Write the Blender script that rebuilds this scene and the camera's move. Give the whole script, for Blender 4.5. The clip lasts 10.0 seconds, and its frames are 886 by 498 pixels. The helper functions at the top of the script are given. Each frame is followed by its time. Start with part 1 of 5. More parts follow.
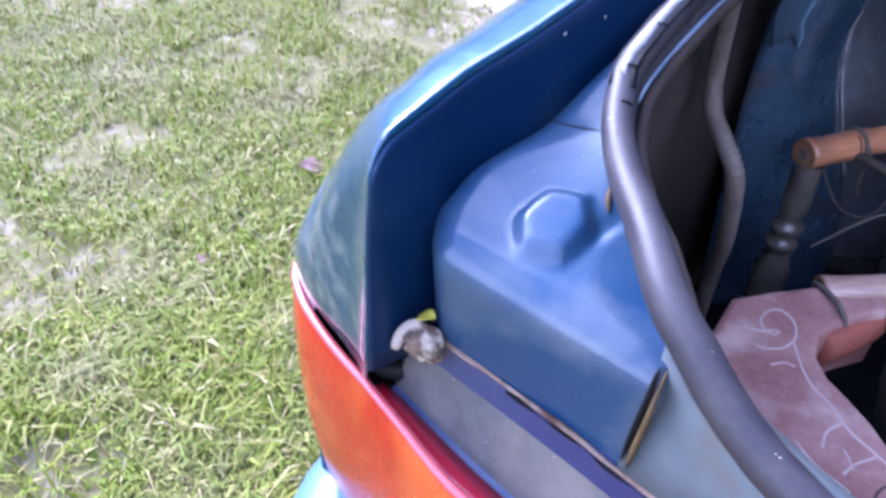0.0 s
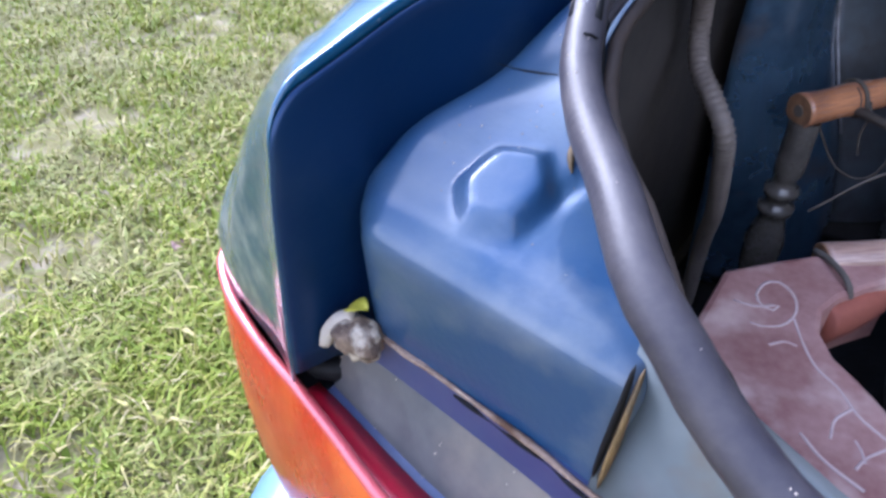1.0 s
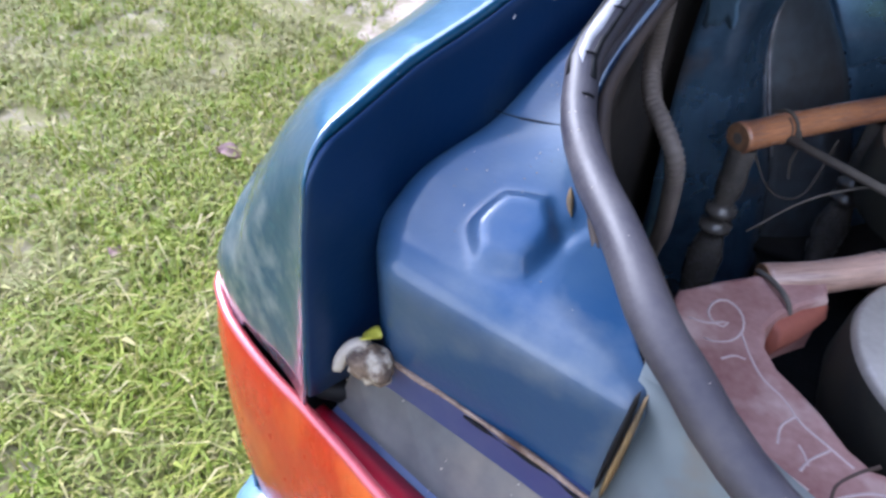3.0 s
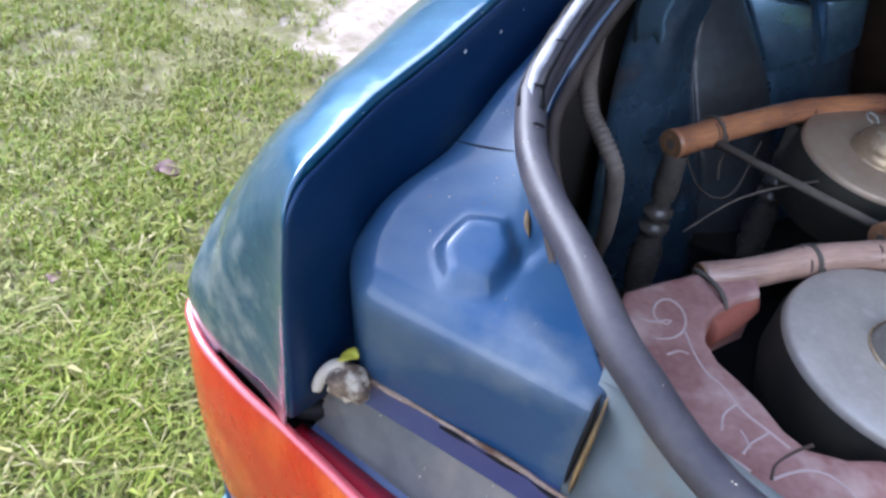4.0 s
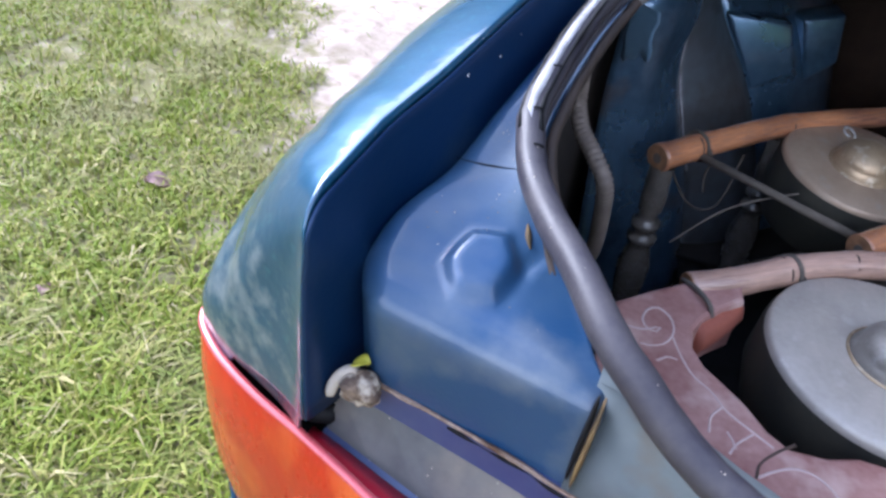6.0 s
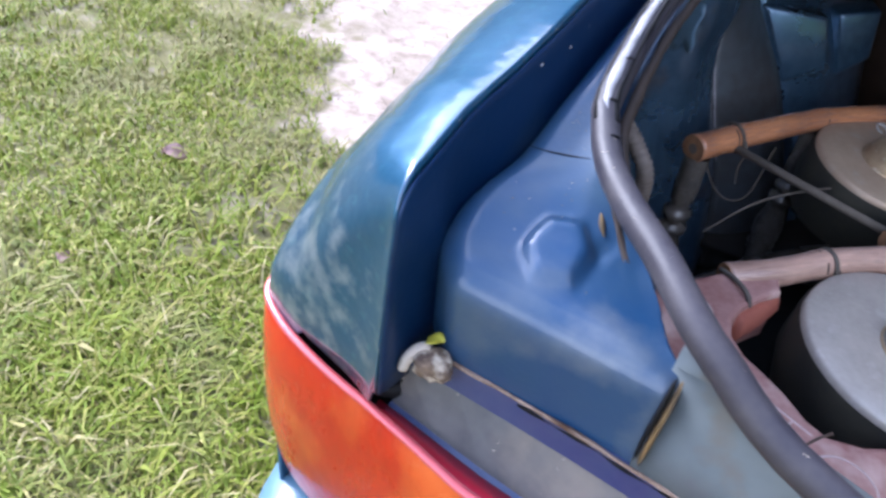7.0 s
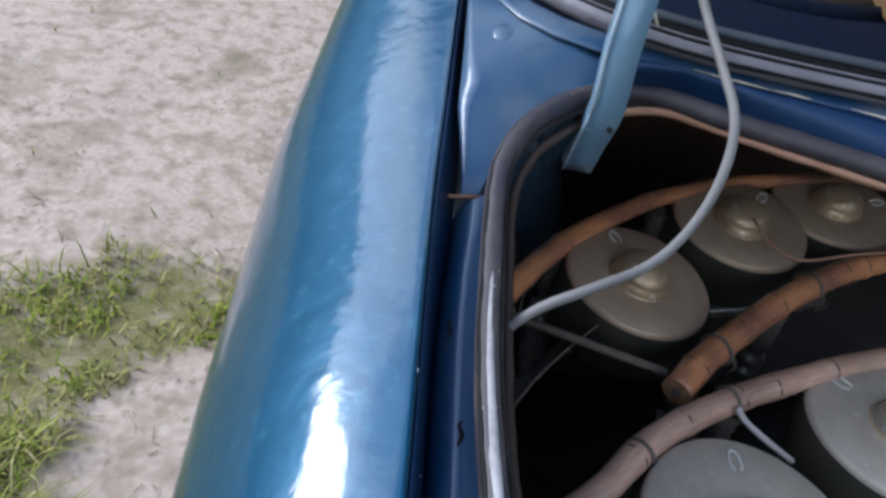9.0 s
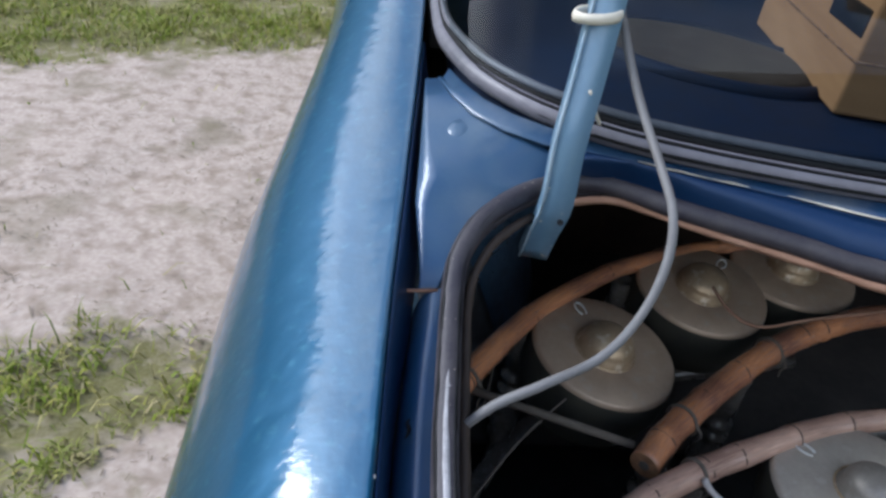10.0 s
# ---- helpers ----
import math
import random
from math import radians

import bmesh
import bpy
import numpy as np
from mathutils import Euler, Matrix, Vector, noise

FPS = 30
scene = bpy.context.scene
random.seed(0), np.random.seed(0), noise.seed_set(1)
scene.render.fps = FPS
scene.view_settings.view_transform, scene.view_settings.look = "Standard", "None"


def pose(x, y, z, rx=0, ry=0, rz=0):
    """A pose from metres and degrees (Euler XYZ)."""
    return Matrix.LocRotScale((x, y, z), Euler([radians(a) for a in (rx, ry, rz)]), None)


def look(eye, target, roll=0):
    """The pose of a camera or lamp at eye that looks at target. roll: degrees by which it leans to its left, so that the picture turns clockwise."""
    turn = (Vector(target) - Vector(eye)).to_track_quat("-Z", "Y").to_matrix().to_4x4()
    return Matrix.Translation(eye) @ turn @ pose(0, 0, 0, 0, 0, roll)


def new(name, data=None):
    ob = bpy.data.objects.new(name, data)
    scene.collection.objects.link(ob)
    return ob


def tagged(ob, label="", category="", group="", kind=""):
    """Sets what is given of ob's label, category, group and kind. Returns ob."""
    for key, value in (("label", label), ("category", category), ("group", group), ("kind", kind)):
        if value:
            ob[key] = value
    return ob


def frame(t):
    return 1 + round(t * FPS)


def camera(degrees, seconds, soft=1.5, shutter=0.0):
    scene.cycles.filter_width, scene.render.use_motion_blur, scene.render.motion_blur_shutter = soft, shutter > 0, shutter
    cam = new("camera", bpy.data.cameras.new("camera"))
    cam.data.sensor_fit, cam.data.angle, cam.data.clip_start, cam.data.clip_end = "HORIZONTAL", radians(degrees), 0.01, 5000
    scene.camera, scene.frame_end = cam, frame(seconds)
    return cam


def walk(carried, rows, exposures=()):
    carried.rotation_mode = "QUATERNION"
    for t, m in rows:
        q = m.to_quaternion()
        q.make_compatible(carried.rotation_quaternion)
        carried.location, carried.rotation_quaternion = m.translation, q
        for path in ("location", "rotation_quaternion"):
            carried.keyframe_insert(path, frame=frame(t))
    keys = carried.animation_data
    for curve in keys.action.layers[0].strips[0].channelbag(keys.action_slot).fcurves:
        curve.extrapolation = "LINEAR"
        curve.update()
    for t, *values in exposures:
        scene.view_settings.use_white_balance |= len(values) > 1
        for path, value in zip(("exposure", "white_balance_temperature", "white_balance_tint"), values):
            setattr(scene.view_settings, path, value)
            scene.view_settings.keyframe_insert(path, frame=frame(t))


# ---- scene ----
cam = camera(63.2, 10.0, soft=2.8, shutter=0.3)
PATH = [
    (0, (-0.546, -0.193, 1.159), (-1.516, 1.045, -0.077), 0.2),
    (0.2, (-0.549, -0.17, 1.141), (-1.476, 1.029, -0.163), -0.0),
    (0.5, (-0.555, -0.152, 1.108), (-1.516, 1.004, -0.211), -4.0),
    (1, (-0.555, -0.146, 1.123), (-1.485, 1.076, -0.158), -1.1),
    (1.5, (-0.565, -0.141, 1.134), (-1.497, 1.095, -0.133), -0.1),
    (2, (-0.566, -0.141, 1.135), (-1.488, 1.103, -0.13), 0.8),
    (2.5, (-0.568, -0.15, 1.141), (-1.472, 1.11, -0.123), 1.6),
    (3, (-0.573, -0.172, 1.148), (-1.35, 1.16, -0.126), 3.5),
    (3.2, (-0.576, -0.179, 1.153), (-1.306, 1.181, -0.119), 4.0),
    (4.5, (-0.577, -0.193, 1.174), (-1.214, 1.231, -0.077), 4.2),
    (5, (-0.58, -0.204, 1.18), (-1.221, 1.225, -0.064), 4.4),
    (5.5, (-0.578, -0.205, 1.18), (-1.204, 1.245, -0.047), 4.8),
    (6.8, (-0.588, -0.217, 1.181), (-1.192, 1.219, -0.073), 5.5),
    (7, (-0.606, -0.229, 1.186), (-1.209, 1.188, -0.09), 6.9),
    (7.2, (-0.632, -0.225, 1.196), (-1.193, 1.166, -0.127), 6.8),
    (7.3, (-0.648, -0.21, 1.2), (-1.161, 1.207, -0.114), 6.9),
    (7.4, (-0.663, -0.195, 1.213), (-1.087, 1.226, -0.128), 6.4),
    (7.5, (-0.669, -0.181, 1.215), (-1.045, 1.228, -0.154), 5.6),
    (7.6, (-0.684, -0.154, 1.217), (-0.941, 1.284, -0.15), 5.6),
    (7.7, (-0.7, -0.123, 1.225), (-0.818, 1.337, -0.137), 8.1),
    (7.8, (-0.708, -0.1, 1.228), (-0.738, 1.374, -0.122), 9.6),
    (8, (-0.718, -0.066, 1.256), (-0.622, 1.45, -0.045), 10.2),
    (8.5, (-0.736, -0.027, 1.269), (-0.565, 1.49, -0.023), 10.0),
    (9, (-0.728, -0.009, 1.287), (-0.541, 1.548, 0.046), 10.0),
    (9.5, (-0.725, -0.006, 1.305), (-0.521, 1.613, 0.15), 9.6),
    (10, (-0.719, -0.006, 1.316), (-0.488, 1.64, 0.204), 9.0),
]
EXPOSURES = [(0.0, 2.55, 4900, 33), (0.8, 2.50, 4950, 32), (1.1, 2.38, 5300, 19), (3.0, 2.30, 5300, 19), (4.5, 2.25, 5300, 15), (7.0, 2.24, 5350, 19), (7.2, 2.12, 5350, 18), (7.3, 1.84, 5400, 16), (7.4, 1.40, 5500, 14), (7.5, 1.15, 5550, 12), (8.0, 1.18, 5600, 10), (10.0, 1.18, 5600, 10)]
walk(cam, [(t, look(eye, target, roll)) for t, eye, target, roll in PATH], EXPOSURES)

# ---- world, sun ----
SUN_EL, SUN_AZ = 31.0, 292.0          # degrees; azimuth clockwise from +y
world = bpy.data.worlds.new("sky")
scene.world = world
world.use_nodes = True
wn, wl = world.node_tree.nodes, world.node_tree.links
sky = wn.new("ShaderNodeTexSky")
sky.sky_type, sky.sun_disc = "NISHITA", False
sky.sun_elevation, sky.sun_rotation = radians(SUN_EL), radians(SUN_AZ)
sky.air_density, sky.dust_density, sky.ozone_density = 1.0, 2.0, 1.0
# broken thin cloud over the whole sky
w_tc, w_sep, w_up, w_dx, w_dy, w_vec = (wn.new(k) for k in ("ShaderNodeTexCoord", "ShaderNodeSeparateXYZ", "ShaderNodeMath", "ShaderNodeMath", "ShaderNodeMath", "ShaderNodeCombineXYZ"))
w_up.operation, w_up.inputs[1].default_value = "ADD", 0.15
w_dx.operation = w_dy.operation = "DIVIDE"
wl.new(w_tc.outputs["Generated"], w_sep.inputs[0])
wl.new(w_sep.outputs[2], w_up.inputs[0])
for axis, div in ((0, w_dx), (1, w_dy)):
    wl.new(w_sep.outputs[axis], div.inputs[0])
    wl.new(w_up.outputs[0], div.inputs[1])
    wl.new(div.outputs[0], w_vec.inputs[axis])
w_noise, w_range, w_mix = wn.new("ShaderNodeTexNoise"), wn.new("ShaderNodeMapRange"), wn.new("ShaderNodeMix")
w_noise.inputs["Scale"].default_value, w_noise.inputs["Detail"].default_value = 2.6, 7.0
w_low = wn.new("ShaderNodeMath")
w_low.operation, w_low.inputs[1].default_value = "MULTIPLY_ADD", -0.44
w_base = wn.new("ShaderNodeMath")
w_base.operation, w_base.inputs[1].default_value = "ADD", 0.275
w_range.inputs[1].default_value, w_range.inputs[2].default_value = 0.36, 0.58
w_mix.data_type = "RGBA"
wl.new(w_vec.outputs[0], w_noise.inputs["Vector"])
# more cloud towards the horizon
wl.new(w_noise.outputs["Fac"], w_base.inputs[0])
wl.new(w_sep.outputs[2], w_low.inputs[0])
wl.new(w_base.outputs[0], w_low.inputs[2])
wl.new(w_low.outputs[0], w_range.inputs[0])
wl.new(w_range.outputs[0], w_mix.inputs[0])
wl.new(sky.outputs[0], w_mix.inputs[6])
wl.new(w_mix.outputs[2], wn["Background"].inputs[0])
wn["Background"].inputs[1].default_value = 0.15
# thin cloud is brightest round the sun
s_el, s_az = radians(SUN_EL), radians(SUN_AZ)
s_dir = Vector((math.sin(s_az) * math.cos(s_el), math.cos(s_az) * math.cos(s_el), math.sin(s_el)))
w_dot, w_pos, w_pow, w_gain, w_scale = (wn.new(k) for k in ("ShaderNodeVectorMath", "ShaderNodeMath", "ShaderNodeMath", "ShaderNodeMath", "ShaderNodeVectorMath"))
w_dot.operation, w_dot.inputs[1].default_value = "DOT_PRODUCT", s_dir
w_pos.operation, w_pos.inputs[1].default_value = "MAXIMUM", 0.0
w_pow.operation, w_pow.inputs[1].default_value = "POWER", 5.0
w_gain.operation, w_gain.inputs[1].default_value, w_gain.inputs[2].default_value = "MULTIPLY_ADD", 6.0, 5.8
w_scale.operation, w_scale.inputs[0].default_value = "SCALE", (1.0, 1.0, 0.98)
wl.new(w_tc.outputs["Generated"], w_dot.inputs[0])
wl.new(w_dot.outputs["Value"], w_pos.inputs[0])
wl.new(w_pos.outputs[0], w_pow.inputs[0])
wl.new(w_pow.outputs[0], w_gain.inputs[0])
wl.new(w_gain.outputs[0], w_scale.inputs["Scale"])
wl.new(w_scale.outputs[0], w_mix.inputs[7])
sun = new("sun", bpy.data.lights.new("sun", "SUN"))
sun.data.energy, sun.data.angle, sun.data.color = 1.85, radians(30), (1.0, 0.96, 0.89)
sun.matrix_world = look(s_dir * 30, (0, 0, 0))


# ---- materials ----
def material(name, base, rough=0.5, metal=0.0, coat=0.0, spec=0.5, second=None, scale=8.0, amount=0.5, bump=0.0,
             bump_scale=60.0, rough_var=0.1, third=None, third_scale=40.0, third_low=0.55, third_high=0.7, stretch=(1, 1, 1), coat_rough=0.06):
    """Principled surface with two scales of variation, optional patches in a third colour, and fine relief."""
    m = bpy.data.materials.new(name)
    m.use_nodes = True
    n, l = m.node_tree.nodes, m.node_tree.links
    p = n["Principled BSDF"]
    p.inputs["Roughness"].default_value, p.inputs["Metallic"].default_value = rough, metal
    p.inputs["Coat Weight"].default_value, p.inputs["Coat Roughness"].default_value = coat, coat_rough
    p.inputs["Specular IOR Level"].default_value = spec
    tc = n.new("ShaderNodeTexCoord")
    mp = n.new("ShaderNodeMapping")
    mp.inputs["Scale"].default_value = stretch
    l.new(tc.outputs["Object"], mp.inputs[0])

    def noise_node(sc, detail=6):
        t = n.new("ShaderNodeTexNoise")
        t.inputs["Scale"].default_value, t.inputs["Detail"].default_value = sc, detail
        l.new(mp.outputs[0], t.inputs["Vector"])
        return t.outputs["Fac"]

    big, fine = noise_node(scale), noise_node(scale * 9)
    mixed = n.new("ShaderNodeMath")
    mixed.operation, mixed.inputs[1].default_value = "MULTIPLY_ADD", 0.35
    l.new(fine, mixed.inputs[0])
    l.new(big, mixed.inputs[2])
    ramp = n.new("ShaderNodeMapRange")
    ramp.inputs[1].default_value, ramp.inputs[2].default_value = 0.45, 0.9
    ramp.inputs[4].default_value = amount
    l.new(mixed.outputs[0], ramp.inputs[0])
    mix = n.new("ShaderNodeMix")
    mix.data_type = "RGBA"
    mix.inputs[6].default_value = (*base, 1)
    mix.inputs[7].default_value = (*(second or [c * 0.6 for c in base]), 1)
    l.new(ramp.outputs[0], mix.inputs[0])
    colour = mix.outputs[2]
    if third:
        t3 = noise_node(third_scale, 8)
        r3 = n.new("ShaderNodeMapRange")
        r3.inputs[1].default_value, r3.inputs[2].default_value = third_low, third_high
        l.new(t3, r3.inputs[0])
        m3 = n.new("ShaderNodeMix")
        m3.data_type = "RGBA"
        m3.inputs[7].default_value = (*third, 1)
        l.new(r3.outputs[0], m3.inputs[0])
        l.new(colour, m3.inputs[6])
        colour = m3.outputs[2]
    l.new(colour, p.inputs["Base Color"])
    rr = n.new("ShaderNodeMapRange")
    rr.inputs[1].default_value, rr.inputs[2].default_value = 0.3, 0.8
    rr.inputs[3].default_value, rr.inputs[4].default_value = max(0.02, rough - rough_var), min(1, rough + rough_var)
    l.new(mixed.outputs[0], rr.inputs[0])
    l.new(rr.outputs[0], p.inputs["Roughness"])
    if bump:
        b = n.new("ShaderNodeBump")
        b.inputs["Strength"].default_value, b.inputs["Distance"].default_value = bump, 0.002
        l.new(noise_node(bump_scale, 4), b.inputs["Height"])
        l.new(b.outputs[0], p.inputs["Normal"])
    return m


paint_teal = material("teal_paint", (0.005, 0.066, 0.140), 0.42, 0.4, 1.0, 0.3, coat_rough=0.10, second=(0.006, 0.054, 0.115), scale=5, third=(0.02, 0.10, 0.17), third_scale=120, third_low=0.58, third_high=0.72, bump=0.8, bump_scale=34)
tn, tl = paint_teal.node_tree.nodes, paint_teal.node_tree.links
# uneven, dirty clear coat
t_wave, t_bump = tn.new("ShaderNodeTexNoise"), tn.new("ShaderNodeBump")
t_wave.inputs["Scale"].default_value, t_wave.inputs["Detail"].default_value = 45.0, 7.0
t_bump.inputs["Strength"].default_value, t_bump.inputs["Distance"].default_value = 0.3, 0.002
tl.new(t_wave.outputs["Fac"], t_bump.inputs["Height"])
tl.new(t_bump.outputs[0], tn["Principled BSDF"].inputs["Coat Normal"])
tn["Principled BSDF"].inputs["Coat IOR"].default_value = 1.62
# rubbed, chalky patch on the rear corner
t_tc, t_near, t_cloud = tn.new("ShaderNodeTexCoord"), tn.new("ShaderNodeVectorMath"), tn.new("ShaderNodeTexNoise")
t_near.operation, t_near.inputs[1].default_value = "DISTANCE", (-0.775, -0.01, 0.935)
t_cloud.inputs["Scale"].default_value, t_cloud.inputs["Detail"].default_value = 75.0, 8.0
t_sum, t_range, t_mix = tn.new("ShaderNodeMath"), tn.new("ShaderNodeMapRange"), tn.new("ShaderNodeMix")
t_sum.operation, t_sum.inputs[1].default_value = "MULTIPLY_ADD", -3.6
t_range.inputs[1].default_value, t_range.inputs[2].default_value, t_range.inputs[4].default_value = 0.32, 0.56, 0.45
t_mix.data_type, t_mix.inputs[7].default_value = "RGBA", (0.33, 0.36, 0.38, 1)
tl.new(t_tc.outputs["Object"], t_near.inputs[0])
tl.new(t_tc.outputs["Object"], t_cloud.inputs["Vector"])
tl.new(t_tc.outputs["Object"], t_wave.inputs["Vector"])
tl.new(t_near.outputs["Value"], t_sum.inputs[0])
tl.new(t_cloud.outputs["Fac"], t_sum.inputs[2])
tl.new(t_sum.outputs[0], t_range.inputs[0])
tl.new(t_range.outputs[0], t_mix.inputs[0])
tl.new(tn["Principled BSDF"].inputs["Base Color"].links[0].from_socket, t_mix.inputs[6])
tl.new(t_mix.outputs[2], tn["Principled BSDF"].inputs["Base Color"])
# darker copy of the shelf navy; the wall's shade is in this colour
paint_navy = material("navy_paint", (0.005, 0.026, 0.085), 0.38, 0.5, 0.25, 0.3, coat_rough=0.25, rough_var=0.08, second=(0.010, 0.036, 0.095), scale=9, third=(0.03, 0.06, 0.11), third_scale=14, third_low=0.55, third_high=0.84, bump=0.08, bump_scale=250)

# lighter, dusty copy of the navy for the better lit shelf
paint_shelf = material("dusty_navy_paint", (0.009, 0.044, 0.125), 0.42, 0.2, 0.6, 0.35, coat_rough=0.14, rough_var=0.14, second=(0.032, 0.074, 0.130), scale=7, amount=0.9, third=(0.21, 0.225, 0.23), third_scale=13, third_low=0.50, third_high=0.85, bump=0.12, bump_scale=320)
# shelf shade put into the colour: dark by the wall, pale towards the opening
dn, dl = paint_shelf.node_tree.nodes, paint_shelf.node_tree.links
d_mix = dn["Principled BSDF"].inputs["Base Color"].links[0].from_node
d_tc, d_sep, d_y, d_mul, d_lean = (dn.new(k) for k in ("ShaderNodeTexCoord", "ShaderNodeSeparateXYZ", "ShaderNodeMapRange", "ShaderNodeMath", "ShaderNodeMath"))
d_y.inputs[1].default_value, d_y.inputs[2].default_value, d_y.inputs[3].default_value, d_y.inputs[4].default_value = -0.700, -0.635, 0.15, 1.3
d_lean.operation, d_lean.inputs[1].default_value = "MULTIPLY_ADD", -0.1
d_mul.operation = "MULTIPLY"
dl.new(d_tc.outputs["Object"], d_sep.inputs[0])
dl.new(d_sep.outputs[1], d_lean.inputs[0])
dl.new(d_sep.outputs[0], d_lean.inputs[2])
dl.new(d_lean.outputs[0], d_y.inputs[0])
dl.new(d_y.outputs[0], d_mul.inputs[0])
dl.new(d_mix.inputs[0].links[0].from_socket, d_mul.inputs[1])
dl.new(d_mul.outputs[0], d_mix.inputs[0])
# unseen lid underside, made near black so panels and glass reflect dark
lid_dark = material("lid_lining", (0.022, 0.026, 0.034), 0.8, second=(0.016, 0.018, 0.022), scale=6)
ledge_mat = material("purple_navy_paint", (0.028, 0.042, 0.12), 0.34, 0.0, 0.4, 0.4, second=(0.07, 0.085, 0.15), scale=20, amount=0.8, coat_rough=0.15)
paint_dusty = material("dusty_blue_paint", (0.145, 0.168, 0.180), 0.5, 0.0, 0.25, second=(0.085, 0.105, 0.12), scale=10, amount=0.9, third=(0.13, 0.11, 0.085), third_scale=40, third_low=0.56, third_high=0.8, bump=0.05, bump_scale=200)
paint_inner = material("inner_paint", (0.15, 0.27, 0.42), 0.24, 0.7, 1.0, second=(0.05, 0.09, 0.15), scale=9, amount=0.9, bump=0.15, bump_scale=18, coat_rough=0.1, third=(0.20, 0.14, 0.10), third_scale=12, third_low=0.62, third_high=0.82)
arch_dull = material("dull_primer", (0.16, 0.19, 0.23), 0.34, 0.5, 0.8, second=(0.08, 0.075, 0.07), scale=7, amount=0.9, bump=0.1, bump_scale=40, coat_rough=0.12, third=(0.20, 0.15, 0.11), third_scale=10, third_low=0.58, third_high=0.8)
sealer_mat = material("dried_sealer", (0.34, 0.25, 0.19), 0.85, second=(0.09, 0.045, 0.022), scale=90, amount=1.0, bump=0.5, bump_scale=400)
rubber = material("rubber", (0.026, 0.024, 0.034), 0.44, spec=0.3, second=(0.065, 0.058, 0.062), scale=40, amount=0.9, bump=0.1, bump_scale=400)
gasket_mat = material("weathered_rubber", (0.17, 0.16, 0.185), 0.45, second=(0.07, 0.07, 0.085), scale=14, amount=0.9, bump=0.1, bump_scale=300)
lip_mat = material("dusty_lip", (0.022, 0.014, 0.010), 0.7, second=(0.06, 0.038, 0.026), scale=50)
hose_mat = material("dusty_hose", (0.17, 0.14, 0.12), 0.6, second=(0.09, 0.075, 0.065), scale=40)
black_gap = material("black_plastic", (0.006, 0.006, 0.007), 0.6, spec=0.2)
grey_plastic = material("grey_plastic", (0.045, 0.047, 0.056), 0.34, second=(0.16, 0.155, 0.145), scale=12, amount=0.85, spec=0.4, third=(0.20, 0.17, 0.14), third_scale=22, third_low=0.56, third_high=0.8)
# the orange patches are glints put into the lens colour
lens_red = material("red_lens", (0.52, 0.034, 0.008), 0.22, coat=0.35, spec=0.2, second=(0.32, 0.018, 0.007), scale=18, amount=0.9, third=(0.68, 0.17, 0.03), third_scale=16, third_low=0.50, third_high=0.76, stretch=(1, 1, 0.5), bump=0.2, bump_scale=120)
lens_dark = material("dark_red_lens", (0.46, 0.008, 0.03), 0.25, coat=0.3, scale=20, third=(0.12, 0.005, 0.012), third_scale=45, third_low=0.64, third_high=0.74)
trim_pink = material("lens_edge", (0.55, 0.09, 0.10), 0.25, coat=0.5, scale=40)
putty = material("putty", (0.22, 0.155, 0.105), 0.9, third=(0.42, 0.36, 0.28), third_scale=130, third_low=0.52, third_high=0.66, second=(0.06, 0.04, 0.03), scale=110, amount=1.0, bump=0.8, bump_scale=250)
leaf_mat = material("leaf", (0.42, 0.38, 0.03), 0.5, second=(0.16, 0.17, 0.02), scale=90, amount=0.9)
putty_pale = material("dry_putty", (0.42, 0.37, 0.31), 0.85, second=(0.34, 0.28, 0.22), scale=120, amount=0.8, bump=0.4, bump_scale=400)
dry_leaf = material("dry_leaf", (0.32, 0.2, 0.18), 0.8, second=(0.16, 0.09, 0.07), scale=40, amount=0.9)
trim_pale = material("pale_trim", (0.40, 0.39, 0.41), 0.6, second=(0.15, 0.145, 0.15), scale=60, amount=0.9)
speaker_mat = material("speaker_cloth", (0.035, 0.024, 0.018), 0.9, second=(0.02, 0.014, 0.011), scale=30)
rust = material("rusty_sealer", (0.3, 0.17, 0.09), 0.85, second=(0.05, 0.025, 0.015), scale=90, amount=1.0, bump=0.5, bump_scale=400)
slot_rust = material("slot_rust", (0.035, 0.028, 0.02), 0.8, second=(0.24, 0.15, 0.05), scale=60, amount=0.9, bump=0.4, bump_scale=300)
rust_line = material("orange_primer", (0.30, 0.17, 0.11), 0.8, second=(0.2, 0.10, 0.06), scale=50)
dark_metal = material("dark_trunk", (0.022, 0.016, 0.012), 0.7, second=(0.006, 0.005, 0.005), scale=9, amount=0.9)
brown_board = material("brown_fibreboard", (0.075, 0.045, 0.03), 0.85, second=(0.03, 0.019, 0.014), scale=5, amount=0.9)
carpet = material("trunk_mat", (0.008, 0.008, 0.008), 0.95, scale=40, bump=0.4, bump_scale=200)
gong_bronze = material("dull_bronze", (0.47, 0.42, 0.355), 0.42, 0.28, second=(0.25, 0.215, 0.175), scale=24, rough_var=0.15, third=(0.52, 0.48, 0.43), third_scale=70, third_low=0.58, third_high=0.8, bump=0.1, bump_scale=60)
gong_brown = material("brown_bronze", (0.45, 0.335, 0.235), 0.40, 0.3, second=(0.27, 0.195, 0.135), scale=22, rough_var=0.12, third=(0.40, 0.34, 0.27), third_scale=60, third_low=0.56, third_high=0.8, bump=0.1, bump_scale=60)
